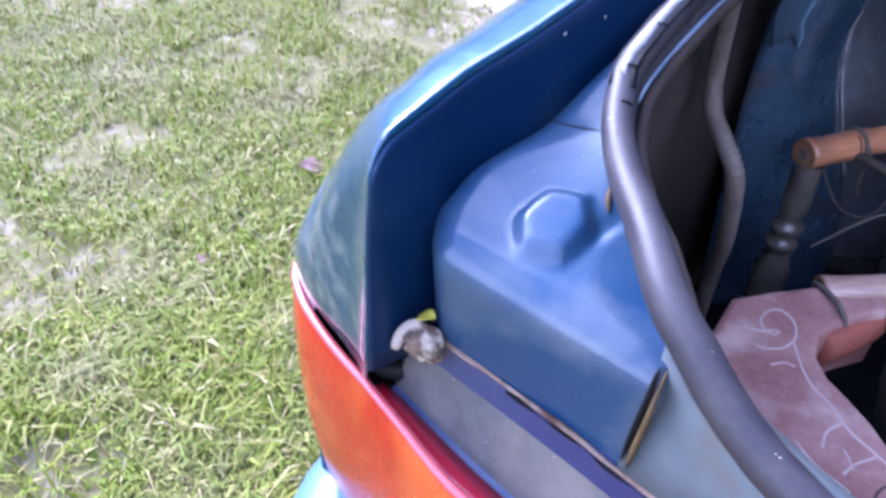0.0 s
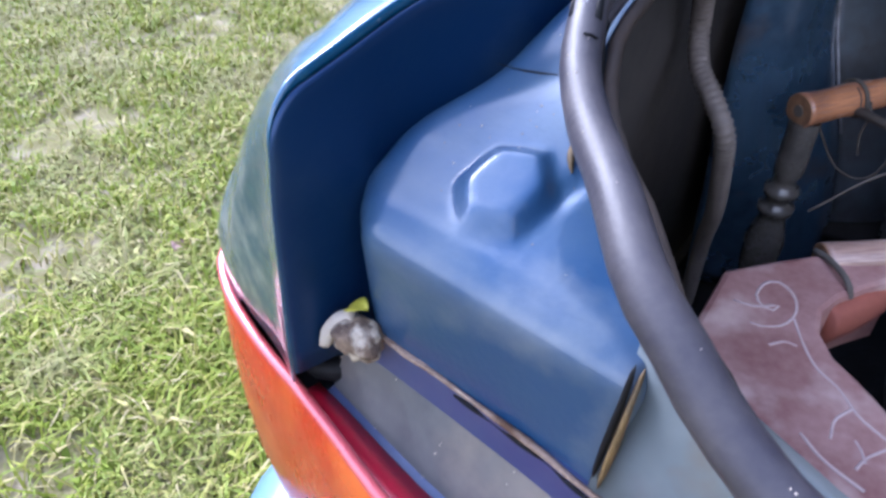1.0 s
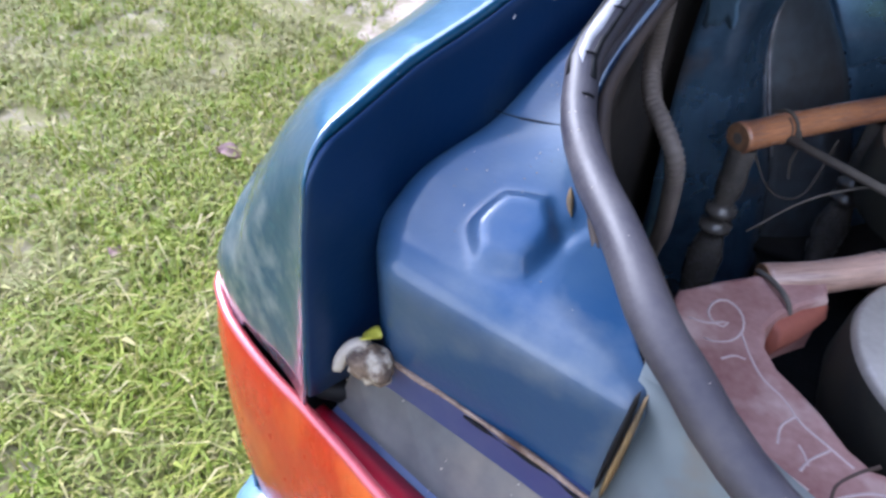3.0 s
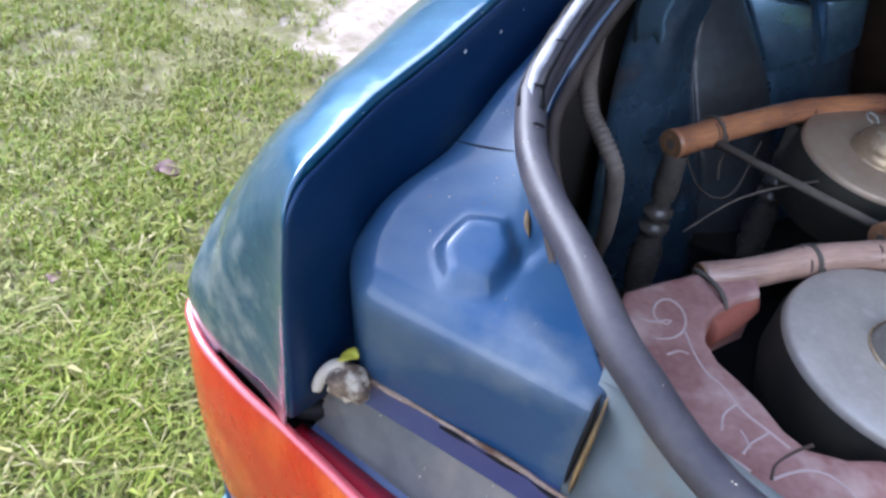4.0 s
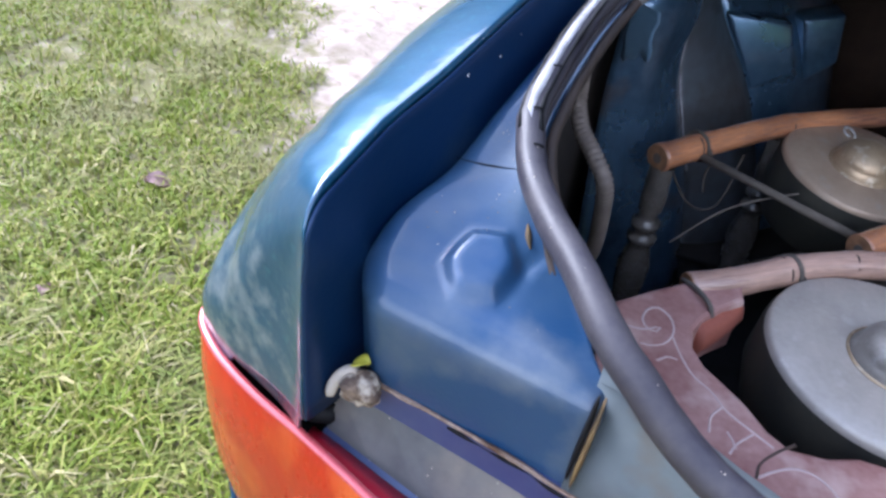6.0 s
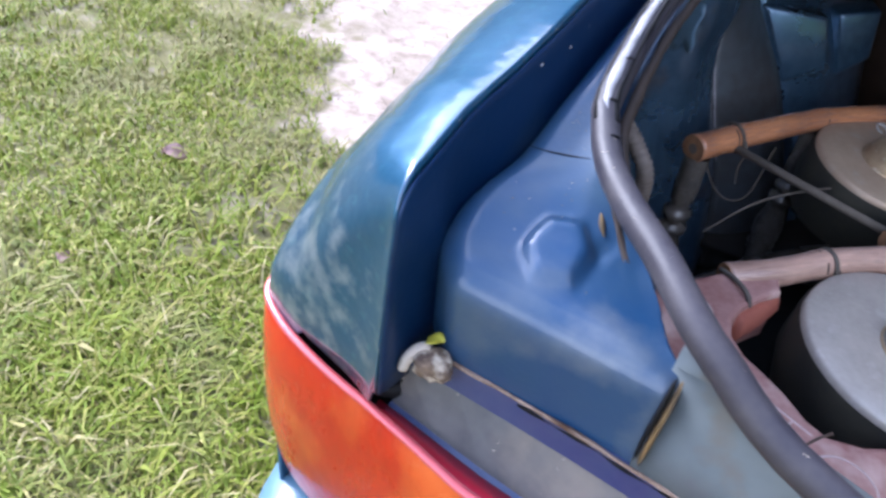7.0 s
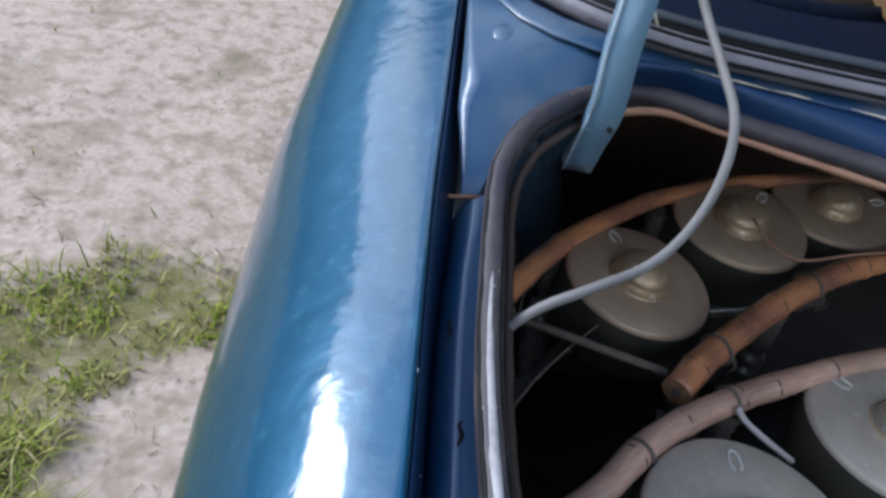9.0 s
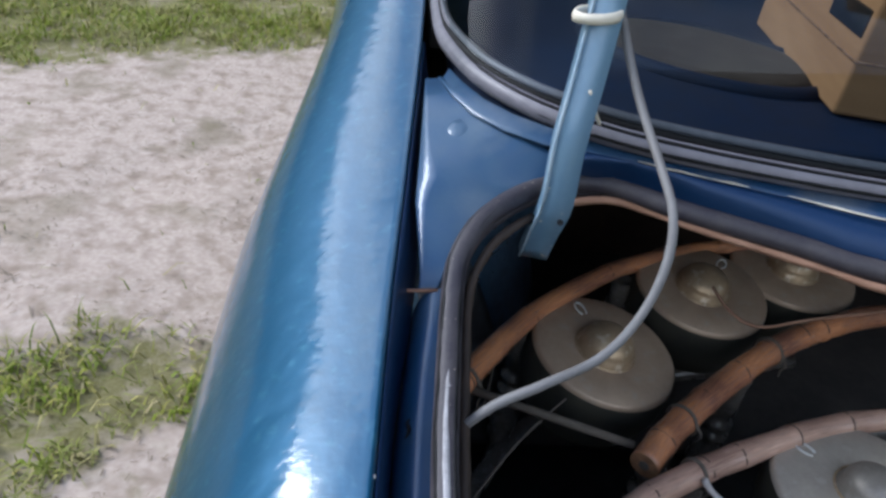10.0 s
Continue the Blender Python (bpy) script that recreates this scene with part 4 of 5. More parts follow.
for y in (0.352, 0.354, 0.36, 0.37, 0.38, 0.39, 0.40, 0.41, 0.42, 0.426, 0.432, 0.439, 0.447, 0.46, 0.475, 0.49, 0.51, 0.535):
    x0 = foot_x(y) + 0.0025 - 0.0075 * min(1.0, max(0.0, (y - 0.36) / 0.05))
    corner.append([(lerp(x0, corner_x(y), k / 8), y, lerp(corner_l(y), corner_r(y), k / 8)) for k in range(9)])
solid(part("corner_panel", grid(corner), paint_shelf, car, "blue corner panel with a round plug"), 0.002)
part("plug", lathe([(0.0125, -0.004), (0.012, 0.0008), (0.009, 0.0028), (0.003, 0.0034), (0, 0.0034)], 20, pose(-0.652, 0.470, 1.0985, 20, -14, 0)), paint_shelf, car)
part("corner_seam", tube([(-0.690, 0.351, 1.041), (-0.668, 0.351, 1.043)], 0.0012, 6), rust_line, car)

# panel under the rear window
front_seal = curve(SEAL[19:], 24)
chip_start = [(-0.585, 0.4365, 1.109), (-0.545, 0.4275, 1.109)]
chip_c = curve([(-0.668, 0.535, 1.113), (-0.648, 0.482, 1.110), (-0.612, 0.446, 1.109)] + chip_start + [(-0.507, 0.416, 1.108), (-0.435, 0.394, 1.108), (-0.378, 0.374, 1.108), (-0.2, 0.33, 1.108), (0, 0.315, 1.108)], 24)
chip_f = curve(chip_start + [(-0.507, 0.416, 1.108), (-0.435, 0.394, 1.108), (-0.378, 0.374, 1.108), (-0.2, 0.33, 1.108), (0, 0.315, 1.108)], 24)
gask_c = curve([(-0.66, 0.541, 1.118), (-0.639, 0.488, 1.118), (-0.603, 0.451, 1.118), (-0.565, 0.437, 1.118), (-0.49, 0.417, 1.118), (-0.37, 0.396, 1.118), (-0.2, 0.37, 1.118), (0, 0.36, 1.118)], 24)
solid(part("window_sill_panel", grid([[lerp(p + Vector((0, 0.004, -0.008)), q, u) + Vector((0, -0.004 * math.sin(math.pi * u), 0.009 * math.sin(math.pi * u) ** 0.8)) for p, q in zip(front_seal, chip_f)] for u in [k / 10 for k in range(11)]]), paint_navy, car, "blue rounded panel below the rear window"), 0.002)
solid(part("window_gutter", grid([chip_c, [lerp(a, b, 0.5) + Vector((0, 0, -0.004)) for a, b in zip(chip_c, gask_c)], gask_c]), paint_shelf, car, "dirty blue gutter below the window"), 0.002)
glass_edge = curve([(-0.667, 0.68, 1.155), (-0.664, 0.61, 1.14), (-0.655, 0.556, 1.138), (-0.633, 0.501, 1.136), (-0.588, 0.455, 1.134), (-0.520, 0.425, 1.132), (-0.386, 0.40, 1.13), (-0.2, 0.38, 1.13), (0, 0.37, 1.13)], 40)
window = part("rear_window", tube([p + Vector((0, -0.005, -0.010)) for p in glass_edge], 0.0075, 10), gasket_mat, car, "rear window in a weathered grey rubber gasket")
part("gasket_groove", tube([p + Vector((0.0, 0.0035, -0.003)) for p in glass_edge], 0.0030, 8), black_gap, window)
part("gasket_lip", tube([p + Vector((0.002, 0.0095, 0.0)) for p in glass_edge], 0.0036, 8), gasket_mat, window)
part("gasket_line", tube([p + Vector((0, -0.0085, -0.0035)) for p in glass_edge], 0.0013, 6, wobble=0.3), black_gap, window)
part("gasket_line", tube([p + Vector((0, -0.0125, -0.0105)) for p in glass_edge], 0.0014, 6, wobble=0.3), black_gap, window)
roof_edge = [Vector((p.x * 0.92, 1.25 + 0.02 * p.x, 1.46)) for p in glass_edge]
part("pane", grid([[lerp(a, b, k / 8) + Vector((0, 0, 0.02 * math.sin(math.pi * k / 8))) for a, b in zip(glass_edge, roof_edge)] for k in range(9)]), glass, window).visible_shadow = False

# trunk hinge arm with cable and tie
hinge = [(-0.597, 0.415, 1.03), (-0.598, 0.400, 1.06), (-0.597, 0.388, 1.09), (-0.598, 0.390, 1.13), (-0.593, 0.402, 1.17), (-0.588, 0.416, 1.21), (-0.580, 0.44, 1.28), (-0.577, 0.455, 1.33), (-0.575, 0.480, 1.38), (-0.574, 0.505, 1.42)]
hc = [p + Vector((0.003, 0, 0)) for p in curve(hinge, 36)]
hw = Vector((0.0092, -0.002, 0))
bm = grid([[p - hw + Vector((0, 0.012, 0)), p - hw, p + hw, p + hw + Vector((0, 0.012, 0))] for p in hc])
solid(part("hinge_arm", bm, hinge_mat, car, "pale blue steel trunk hinge arm"), 0.002)
part("hinge_flange", tube([p - hw + Vector((-0.0005, 0.0, 0)) for p in hc], 0.0014, 6), hinge_edge, car, "pale edge of the hinge arm")
part("cable", tube(curve([(-0.66, 0.25, 1.03), (-0.643, 0.252, 1.048), (-0.62, 0.256, 1.060), (-0.587, 0.272, 1.067), (-0.564, 0.29, 1.084), (-0.553, 0.305, 1.11), (-0.551, 0.322, 1.13), (-0.552, 0.352, 1.142), (-0.560, 0.392, 1.165), (-0.570, 0.418, 1.195), (-0.575, 0.43, 1.22), (-0.568, 0.448, 1.30), (-0.563, 0.465, 1.36), (-0.56, 0.505, 1.42)], 70), 0.0027, 8, wobble=0.1), wire_mat, car, "grey ribbed cable conduit")
part("cable_tie", tube([Vector((-0.590, 0.418, 1.205)) + Vector((0.0135 * math.cos(a), 0.0100 * math.sin(a), 0.002 * math.cos(a))) for a in [2 * math.pi * k / 20 for k in range(21)]], 0.0020, 6, flat=1.8), tie_mat, car, "off-white nylon cable tie")

# trunk lid raised above the opening, out of view; overhang darkens the window's reflection
bm = grid([[(x, y + 0.04 * (1 - (x / 0.7) ** 2), z) for x in [-0.70 + 0.1 * i for i in range(15)]] for y, z in ((0.50, 1.30), (0.535, 1.4), (0.57, 1.5), (0.62, 1.65), (0.655, 1.77), (0.65, 1.82), (0.60, 1.85), (0.48, 1.87), (0.36, 1.88))])
solid(part("trunk_lid", bm, lid_dark, car, "raised trunk lid"), 0.03)

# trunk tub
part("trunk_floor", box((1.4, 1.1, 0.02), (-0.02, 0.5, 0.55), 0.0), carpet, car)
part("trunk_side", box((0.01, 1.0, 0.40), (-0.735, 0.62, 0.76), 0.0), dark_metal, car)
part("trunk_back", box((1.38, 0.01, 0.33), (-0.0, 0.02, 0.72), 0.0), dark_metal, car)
part("seat_back", box((1.4, 0.01, 0.5), (-0.02, 1.05, 0.8), 0.0), brown_board, car, "brown fibreboard behind the seats")
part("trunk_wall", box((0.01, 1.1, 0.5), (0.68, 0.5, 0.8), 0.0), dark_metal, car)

# wheel arch inside the trunk: a blue front, a dull side and a pressed stiffener
arch_l = curve([(-0.708, 0.50, 0.96), (-0.711, 0.495, 0.90), (-0.712, 0.492, 0.85), (-0.711, 0.495, 0.78), (-0.709, 0.50, 0.70), (-0.705, 0.505, 0.57)], 24)
arch_e = curve([(-0.660, 0.625, 0.955), (-0.655, 0.62, 0.923), (-0.662, 0.62, 0.887), (-0.656, 0.62, 0.842), (-0.638, 0.62, 0.786), (-0.610, 0.62, 0.703), (-0.585, 0.62, 0.57)], 24)
arch_r = curve([(-0.645, 0.71, 0.945), (-0.638, 0.70, 0.905), (-0.613, 0.70, 0.865), (-0.584, 0.70, 0.822), (-0.555, 0.70, 0.76), (-0.530, 0.70, 0.69), (-0.50, 0.70, 0.57)], 24)
arch_b = curve([(-0.590, 0.89, 0.955), (-0.560, 0.88, 0.93), (-0.520, 0.87, 0.89), (-0.500, 0.86, 0.85), (-0.480, 0.85, 0.78), (-0.46, 0.84, 0.70), (-0.45, 0.83, 0.57)], 24)
bulge = Vector((0.55, -0.75, 0.1))
arch = solid(part("wheel_arch", grid([[lerp(a, b, u) + bulge * (0.034 * math.sin(math.pi * u) ** 0.8 + 0.006 * math.exp(-((u - 0.82) / 0.07) ** 2)) for a, b in zip(arch_l, arch_e)] for u in [k / 20 for k in range(21)]]), paint_inner, car, "blue inner wheel arch"), 0.0015, 0.0)
solid(part("arch_side", grid([[lerp(a, b, u) + Vector((0.3, -0.9, 0)) * (0.010 * math.sin(math.pi * u)) for a, b in zip(arch_e, arch_r)] for u in [k / 10 for k in range(11)]]), arch_dull, arch, "dull grey-brown side of the wheel arch"), 0.0015, 0.0)
solid(part("arch_back", grid([[lerp(a, b, u) + Vector((0.5, -0.8, 0)) * (0.016 * math.sin(math.pi * u)) for a, b in zip(arch_r, arch_b)] for u in [k / 10 for k in range(11)]]), paint_inner, arch), 0.0015, 0.0)
part("arch_seam", tube([p + Vector((0.003, -0.004, 0)) for p in arch_e[3:15]], 0.0016, 6, wobble=0.3), trim_pale, arch, "pale seam of the arch")


def stiffener(corners, lift):
    """A pressed, bevelled panel proud of the arch."""
    mid = [Vector(q) for q in corners]
    cen = sum(mid, Vector()) / len(mid)
    nrm = (mid[1] - mid[0]).cross(mid[2] - mid[0]).normalized()
    if nrm.y > 0:
        nrm = -nrm
    bm = bmesh.new()
    base = [bm.verts.new(q - nrm * 0.02) for q in mid]
    face = [bm.verts.new(lerp(q, cen, 0.16) + nrm * lift) for q in mid]
    for k in range(len(mid)):
        bm.faces.new((base[k], base[(k + 1) % len(mid)], face[(k + 1) % len(mid)], face[k]))
    bm.faces.new(face)
    bmesh.ops.bevel(bm, geom=[e for e in bm.edges if not e.is_boundary], offset=0.005, segments=3, affect="EDGES", profile=0.5)
    part("pressed_stiffener", bm, paint_inner, arch)


stiffener([(-0.645, 0.705, 0.905), (-0.583, 0.705, 0.806), (-0.533, 0.735, 0.83), (-0.558, 0.735, 0.90)], 0.012)
stiffener([(-0.556, 0.775, 0.893), (-0.525, 0.775, 0.806), (-0.490, 0.80, 0.834), (-0.503, 0.80, 0.905)], 0.010)
part("hose", tube(curve([(-0.70, 0.33, 1.0), (-0.712, 0.38, 0.91), (-0.700, 0.36, 0.885), (-0.680, 0.34, 0.873), (-0.664, 0.33, 0.856), (-0.662, 0.345, 0.82), (-0.667, 0.385, 0.75), (-0.677, 0.42, 0.69), (-0.68, 0.43, 0.6)], 360), lambda f: 0.0074 + 0.0007 * math.sin(2 * math.pi * 90 * f), 10), hose_mat, car, "dusty brown-grey corrugated drain hose")

# cabin shell and parcel shelf behind the glass
part("parcel_shelf", box((1.3, 0.72, 0.02), (0.0, 0.87, 1.085), 0.004), shelf_mat, car, "dark blue parcel shelf")
for x in (-0.665, 0.665):
    bm = bmesh.new()
    for sx in (x - 0.005, x + 0.005):
        bm.faces.new([bm.verts.new((sx, y, z)) for y, z in ((0.64, 1.10), (0.64, 1.13), (1.25, 1.44), (2.5, 1.47), (2.5, 1.10))])
    f0, f1 = list(bm.faces)
    for k in range(5):
        bm.faces.new((f0.verts[k], f0.verts[(k + 1) % 5], f1.verts[(k + 1) % 5], f1.verts[k]))
    part("cabin_side", bm, dark_metal, car, smooth=False)
part("cabin_roof", box((1.34, 1.3, 0.02), (0, 1.88, 1.48), 0.004), paint_teal, car)
part("cabin_front", box((1.34, 0.01, 0.9), (0, 2.5, 1.1), 0.0), dark_metal, car)
part("cabin_floor", box((1.34, 1.9, 0.01), (0, 1.55, 0.62), 0.0), dark_metal, car)


def cardboard_box(at, size, turn, label):
    e = empty("cardboard_box", label, "box", at=at)
    e.rotation_euler = (0, 0, radians(turn))
    part("carton", box(size, (0, 0, size[2] / 2), 0.004), carton, e)
    for s in (-1, 1):
        part("flap", box((size[0] / 2 - 0.004, size[1] - 0.01, 0.004), (s * size[0] / 4, 0, size[2] + 0.003), 0.001), carton, e)
    # black slab on the face, painted for the shade inside the hand hole
    part("hand_hole", box((0.003, 0.085, 0.024), (-size[0] / 2 - 0.0003, 0.050 - size[1] / 2, 0.42 * size[2]), 0.0012), black_gap, e, "black plate painted for the dark inside of the hand hole")
    x0, y0, z0 = -size[0] / 2 - 0.0004, -size[1] / 2 - 0.0004, 0.26 * size[2]
    part("crease", tube([(x0, 0.08, z0), (x0, y0, z0), (0.12, y0, z0)], 0.0012, 6), rust, e, "dark crease in the cardboard")
    return e


cardboard_box((-0.128, 0.705, 1.097), (0.30, 0.29, 0.19), -10, "brown cardboard box standing behind the rear window")

# ---- gong circle in the trunk ----
gongs = empty("gong_stand", "curved rattan gong frame with turned posts and carved end board", "gong stand", at=(0, 0, 0))


def gong(x, y, z, r, tilt, lean, turn, bronze=gong_bronze, worn=boss_shaded, label="grey-brown bronze gong hung in the rattan frame", bossy=0.36):
    """One bossed gong with a dark skirt."""
    e = empty("gong", label, "gong", "gongs in the rattan frame")
    e.matrix_world = pose(x, y, z, tilt, lean, 0) @ pose(0, 0, 0, 0, 0, turn)
    part("face", lathe([(r * 0.93, -0.058), (r * 0.985, -0.012), (r * 0.985, -0.006), (r * 0.972, -0.0015), (r * 0.945, 0.0006), (r * 0.6, 0.002), (r * 0.45, 0.0012), (r * 0.40, 0.0002), (r * 0.28, 0.0)], 56), bronze, e)
    part("boss", lathe([(r * (bossy + 0.043), 0.0), (r * (bossy + 0.030), 0.003), (r * (bossy + 0.010), 0.0075)] + [(r * bossy * math.cos(radians(u)), 0.0085 + 0.0185 * math.sin(radians(u))) for u in (0, 9, 18, 28, 38, 48, 58, 68, 79)] + [(0, 0.027)], 48), worn, e, "domed boss")
    # pale ring: the sky's gleam on the boss rim, put into the colour
    part("boss_ring", lathe([(r * (bossy + 0.063), 0.0006), (r * (bossy + 0.056), 0.0022), (r * (bossy + 0.046), 0.0022), (r * (bossy + 0.040), 0.0006)], 48), boss_worn, e, "pale ring round the boss, painted for its rim gleam")
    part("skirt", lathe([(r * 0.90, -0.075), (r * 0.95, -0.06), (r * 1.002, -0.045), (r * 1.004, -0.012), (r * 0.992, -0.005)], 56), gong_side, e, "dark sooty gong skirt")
    a = radians(-turn)
    up, side = Vector((-math.sin(-a), math.cos(-a), 0)), Vector((math.cos(-a), math.sin(-a), 0))
    mk = [up * (r * 0.72 + 0.010 * math.sin(u)) + side * (r * 0.02 + 0.0055 * math.cos(u)) + Vector((0, 0, 0.0022)) for u in [radians(-60 + 30 * k) for k in range(11)]]
    part("chalk_mark", tube(mk, 0.0011, 5), chalk, e, "white chalk curl")
    return e


gong(-0.422, 0.272, 0.817, 0.091, 2, 4, 0, bossy=0.30)
gong(-0.248, 0.382, 0.826, 0.0855, 0, -2, 20, bossy=0.30)
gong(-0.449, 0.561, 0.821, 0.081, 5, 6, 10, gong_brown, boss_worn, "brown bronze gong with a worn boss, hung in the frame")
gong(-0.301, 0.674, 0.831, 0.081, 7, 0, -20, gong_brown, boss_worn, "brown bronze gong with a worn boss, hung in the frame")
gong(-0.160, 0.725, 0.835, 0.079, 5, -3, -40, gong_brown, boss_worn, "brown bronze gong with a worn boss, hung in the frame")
gong(-0.075, 0.43, 0.828, 0.084, 0, 0, 0)


def rail(points, r, mat, label, knots, taper=0.08):
    c = curve(points, 160)
    ob = part("rail", tube(c, lambda f: r * (1 - taper * f ** 0.6) * (1 + 0.07 * sum(math.exp(-((f - k) / 0.012) ** 2) for k in knots)), 16, wobble=0.05), mat, gongs, label)
    size = sum((b - a).length for a, b in zip(c, c[1:]))
    for key, vals in (("along", [size * (i // 16) / 160 * 3 for i in range(161 * 16)]), ("around", [2.2 * abs((i % 16) / 8 - 1) for i in range(161 * 16)])):
        ob.data.attributes.new(key, "FLOAT", "POINT").data.foreach_set("value", vals)
    for f in knots:
        i = int(f * 160)
        d = (c[i + 1] - c[i]).normalized()
        part("node_ring", tube([c[i] - d * 0.0010, c[i] + d * 0.0010], r * (1 - taper * f ** 0.6) * 1.07, 16), ring_dark, ob)
    d = (c[0] - c[1]).normalized()
    part("sawn_end", tube([c[0] - d * 0.0005, c[0] + d * 0.0008], r * 0.97, 16), sawn, ob, "sawn pale rattan end", smooth=False)
    part("pith", tube([c[0] - d * 0.0005, c[0] + d * 0.0014], r * 0.35, 10), cord, ob, smooth=False)
    return ob


rail([(-0.572, 0.276, 0.818), (-0.540, 0.300, 0.820), (-0.487, 0.350, 0.822), (-0.427, 0.388, 0.822), (-0.348, 0.424, 0.823), (-0.256, 0.458, 0.824), (-0.174, 0.475, 0.825), (-0.06, 0.48, 0.825), (0.1, 0.45, 0.825)], 0.0125, bamboo_grey, "weathered grey-brown rattan rail", (0.12, 0.21, 0.3, 0.36, 0.46, 0.55, 0.7))
rail([(-0.447, 0.412, 0.815), (-0.405, 0.455, 0.82), (-0.321, 0.524, 0.824), (-0.246, 0.576, 0.826), (-0.173, 0.613, 0.828), (-0.076, 0.644, 0.83), (0.08, 0.65, 0.83)], 0.0145, bamboo, "brown rattan rail with a sawn end", (0.06, 0.13, 0.19, 0.3, 0.4, 0.5, 0.56))
rail([(-0.638, 0.455, 0.824), (-0.595, 0.515, 0.826), (-0.526, 0.598, 0.83), (-0.45, 0.662, 0.832), (-0.384, 0.705, 0.834), (-0.25, 0.76, 0.836), (-0.05, 0.79, 0.836)], 0.0150, bamboo, "orange-brown rattan rail with a sawn end", (0.07, 0.25, 0.45), 0.45)
part("spreader_rod", tube([(-0.600, 0.487, 0.822), (-0.449, 0.437, 0.812)], 0.0042, 8), cord, gongs, "thin grey spreader stick")


def baluster(x, y, z0, z1):
    h = z1 - z0
    turn = [(0.0, 0.010), (0.08, 0.015), (0.16, 0.010), (0.2, 0.012), (0.34, 0.017), (0.46, 0.018), (0.56, 0.012), (0.585, 0.011), (0.595, 0.0155), (0.625, 0.0160), (0.635, 0.0105), (0.665, 0.0100), (0.675, 0.0150), (0.705, 0.0155), (0.715, 0.0105), (0.75, 0.010), (0.77, 0.0125), (0.84, 0.0135), (0.9, 0.0125), (1.0, 0.013)]
    return part("turned_post", lathe([(r, z0 + h * f) for f, r in turn], 18, Matrix.Translation((x, y, 0))), post_mat, gongs, "dark turned wooden post")


for px, py in ((-0.632, 0.462), (-0.53, 0.595), (-0.39, 0.70), (-0.42, 0.44), (-0.30, 0.54), (-0.40, 0.40), (-0.24, 0.462)):
    baluster(px, py, 0.58, 0.815)

board = [(-0.618, 0.225), (-0.598, 0.250), (-0.575, 0.275), (-0.555, 0.292), (-0.540, 0.306), (-0.534, 0.290), (-0.529, 0.277), (-0.542, 0.258), (-0.553, 0.240), (-0.558, 0.222), (-0.555, 0.205),
         (-0.544, 0.190), (-0.530, 0.181), (-0.514, 0.169), (-0.498, 0.153), (-0.484, 0.146), (-0.463, 0.150), (-0.445, 0.160), (-0.40, 0.165), (-0.36, 0.14), (-0.36, 0.08), (-0.44, 0.065), (-0.53, 0.07), (-0.585, 0.10), (-0.615, 0.15)]
endboard = part("end_board", slab(board, 0.775, 0.824, 0.004), wood_red, gongs, "dusty red carved wooden end board with scored scrolls", smooth=False)
part("tie_cord", tube(curve([(-0.578, 0.276, 0.824), (-0.568, 0.268, 0.827), (-0.552, 0.250, 0.827), (-0.545, 0.248, 0.80)], 12), 0.002, 6), cord, endboard)


def wheel(x):
    m = pose(x, 0.86, 0.30, 0, 90, 0)
    w = part("wheel", lathe([(0.0, 0.06), (0.05, 0.06), (0.16, 0.045), (0.185, 0.06), (0.185, -0.06)], 32, m), hinge_mat, car, "steel wheel")
    part("tyre", lathe([(0.185, -0.085), (0.25, -0.095), (0.29, -0.085), (0.302, -0.06), (0.302, 0.06), (0.29, 0.085), (0.25, 0.095), (0.185, 0.085), (0.18, 0.0), (0.185, -0.085)], 40, m), rubber, w, "black tyre")


wheel(-0.72)
wheel(0.72)

# scored scroll lines on the end board
def scored(points):
    part("scored_line", tube(curve(points, 24), 0.0011, 5, wobble=0.6, flat=0.5), wood_line, endboard)


Z = 0.8239
scored([(-0.6040, 0.2020, Z), (-0.5910, 0.2040, Z), (-0.5810, 0.2130, Z), (-0.5840, 0.2050, Z), (-0.5940, 0.2120, Z), (-0.5940, 0.2260, Z), (-0.5870, 0.2330, Z), (-0.5760, 0.2260, Z), (-0.5710, 0.2120, Z), (-0.5740, 0.1980, Z), (-0.5830, 0.1900, Z), (-0.5900, 0.1890, Z)])
scored([(-0.5710, 0.2070, Z), (-0.5610, 0.1900, Z), (-0.5500, 0.1760, Z), (-0.5370, 0.1680, Z), (-0.5240, 0.1550, Z), (-0.5080, 0.1470, Z), (-0.4940, 0.1400, Z)])
scored([(-0.5070, 0.1450, Z), (-0.5150, 0.1320, Z), (-0.5180, 0.1220, Z)])
scored([(-0.5150, 0.1280, Z), (-0.5180, 0.1340, Z), (-0.5220, 0.1390, Z)])
scored([(-0.5280, 0.1580, Z), (-0.5330, 0.1460, Z), (-0.5320, 0.1330, Z)])
scored([(-0.5760, 0.1780, Z), (-0.5700, 0.1850, Z), (-0.5630, 0.1860, Z)])
scored([(-0.500, 0.113, Z), (-0.491, 0.123, Z), (-0.479, 0.131, Z), (-0.466, 0.130, Z), (-0.456, 0.122, Z), (-0.452, 0.108, Z)])
scored([(-0.545, 0.128, Z), (-0.530, 0.118, Z), (-0.512, 0.112, Z)])
scored([(-0.470, 0.112, Z), (-0.458, 0.100, Z), (-0.440, 0.100, Z), (-0.425, 0.090, Z)])
part("board_split", tube(curve([(-0.482, 0.150, 0.8236), (-0.492, 0.138, 0.8236), (-0.500, 0.124, 0.8236), (-0.501, 0.112, 0.8236)], 16), 0.0012, 6, wobble=0.6), ring_dark, endboard, "dark split in the board")
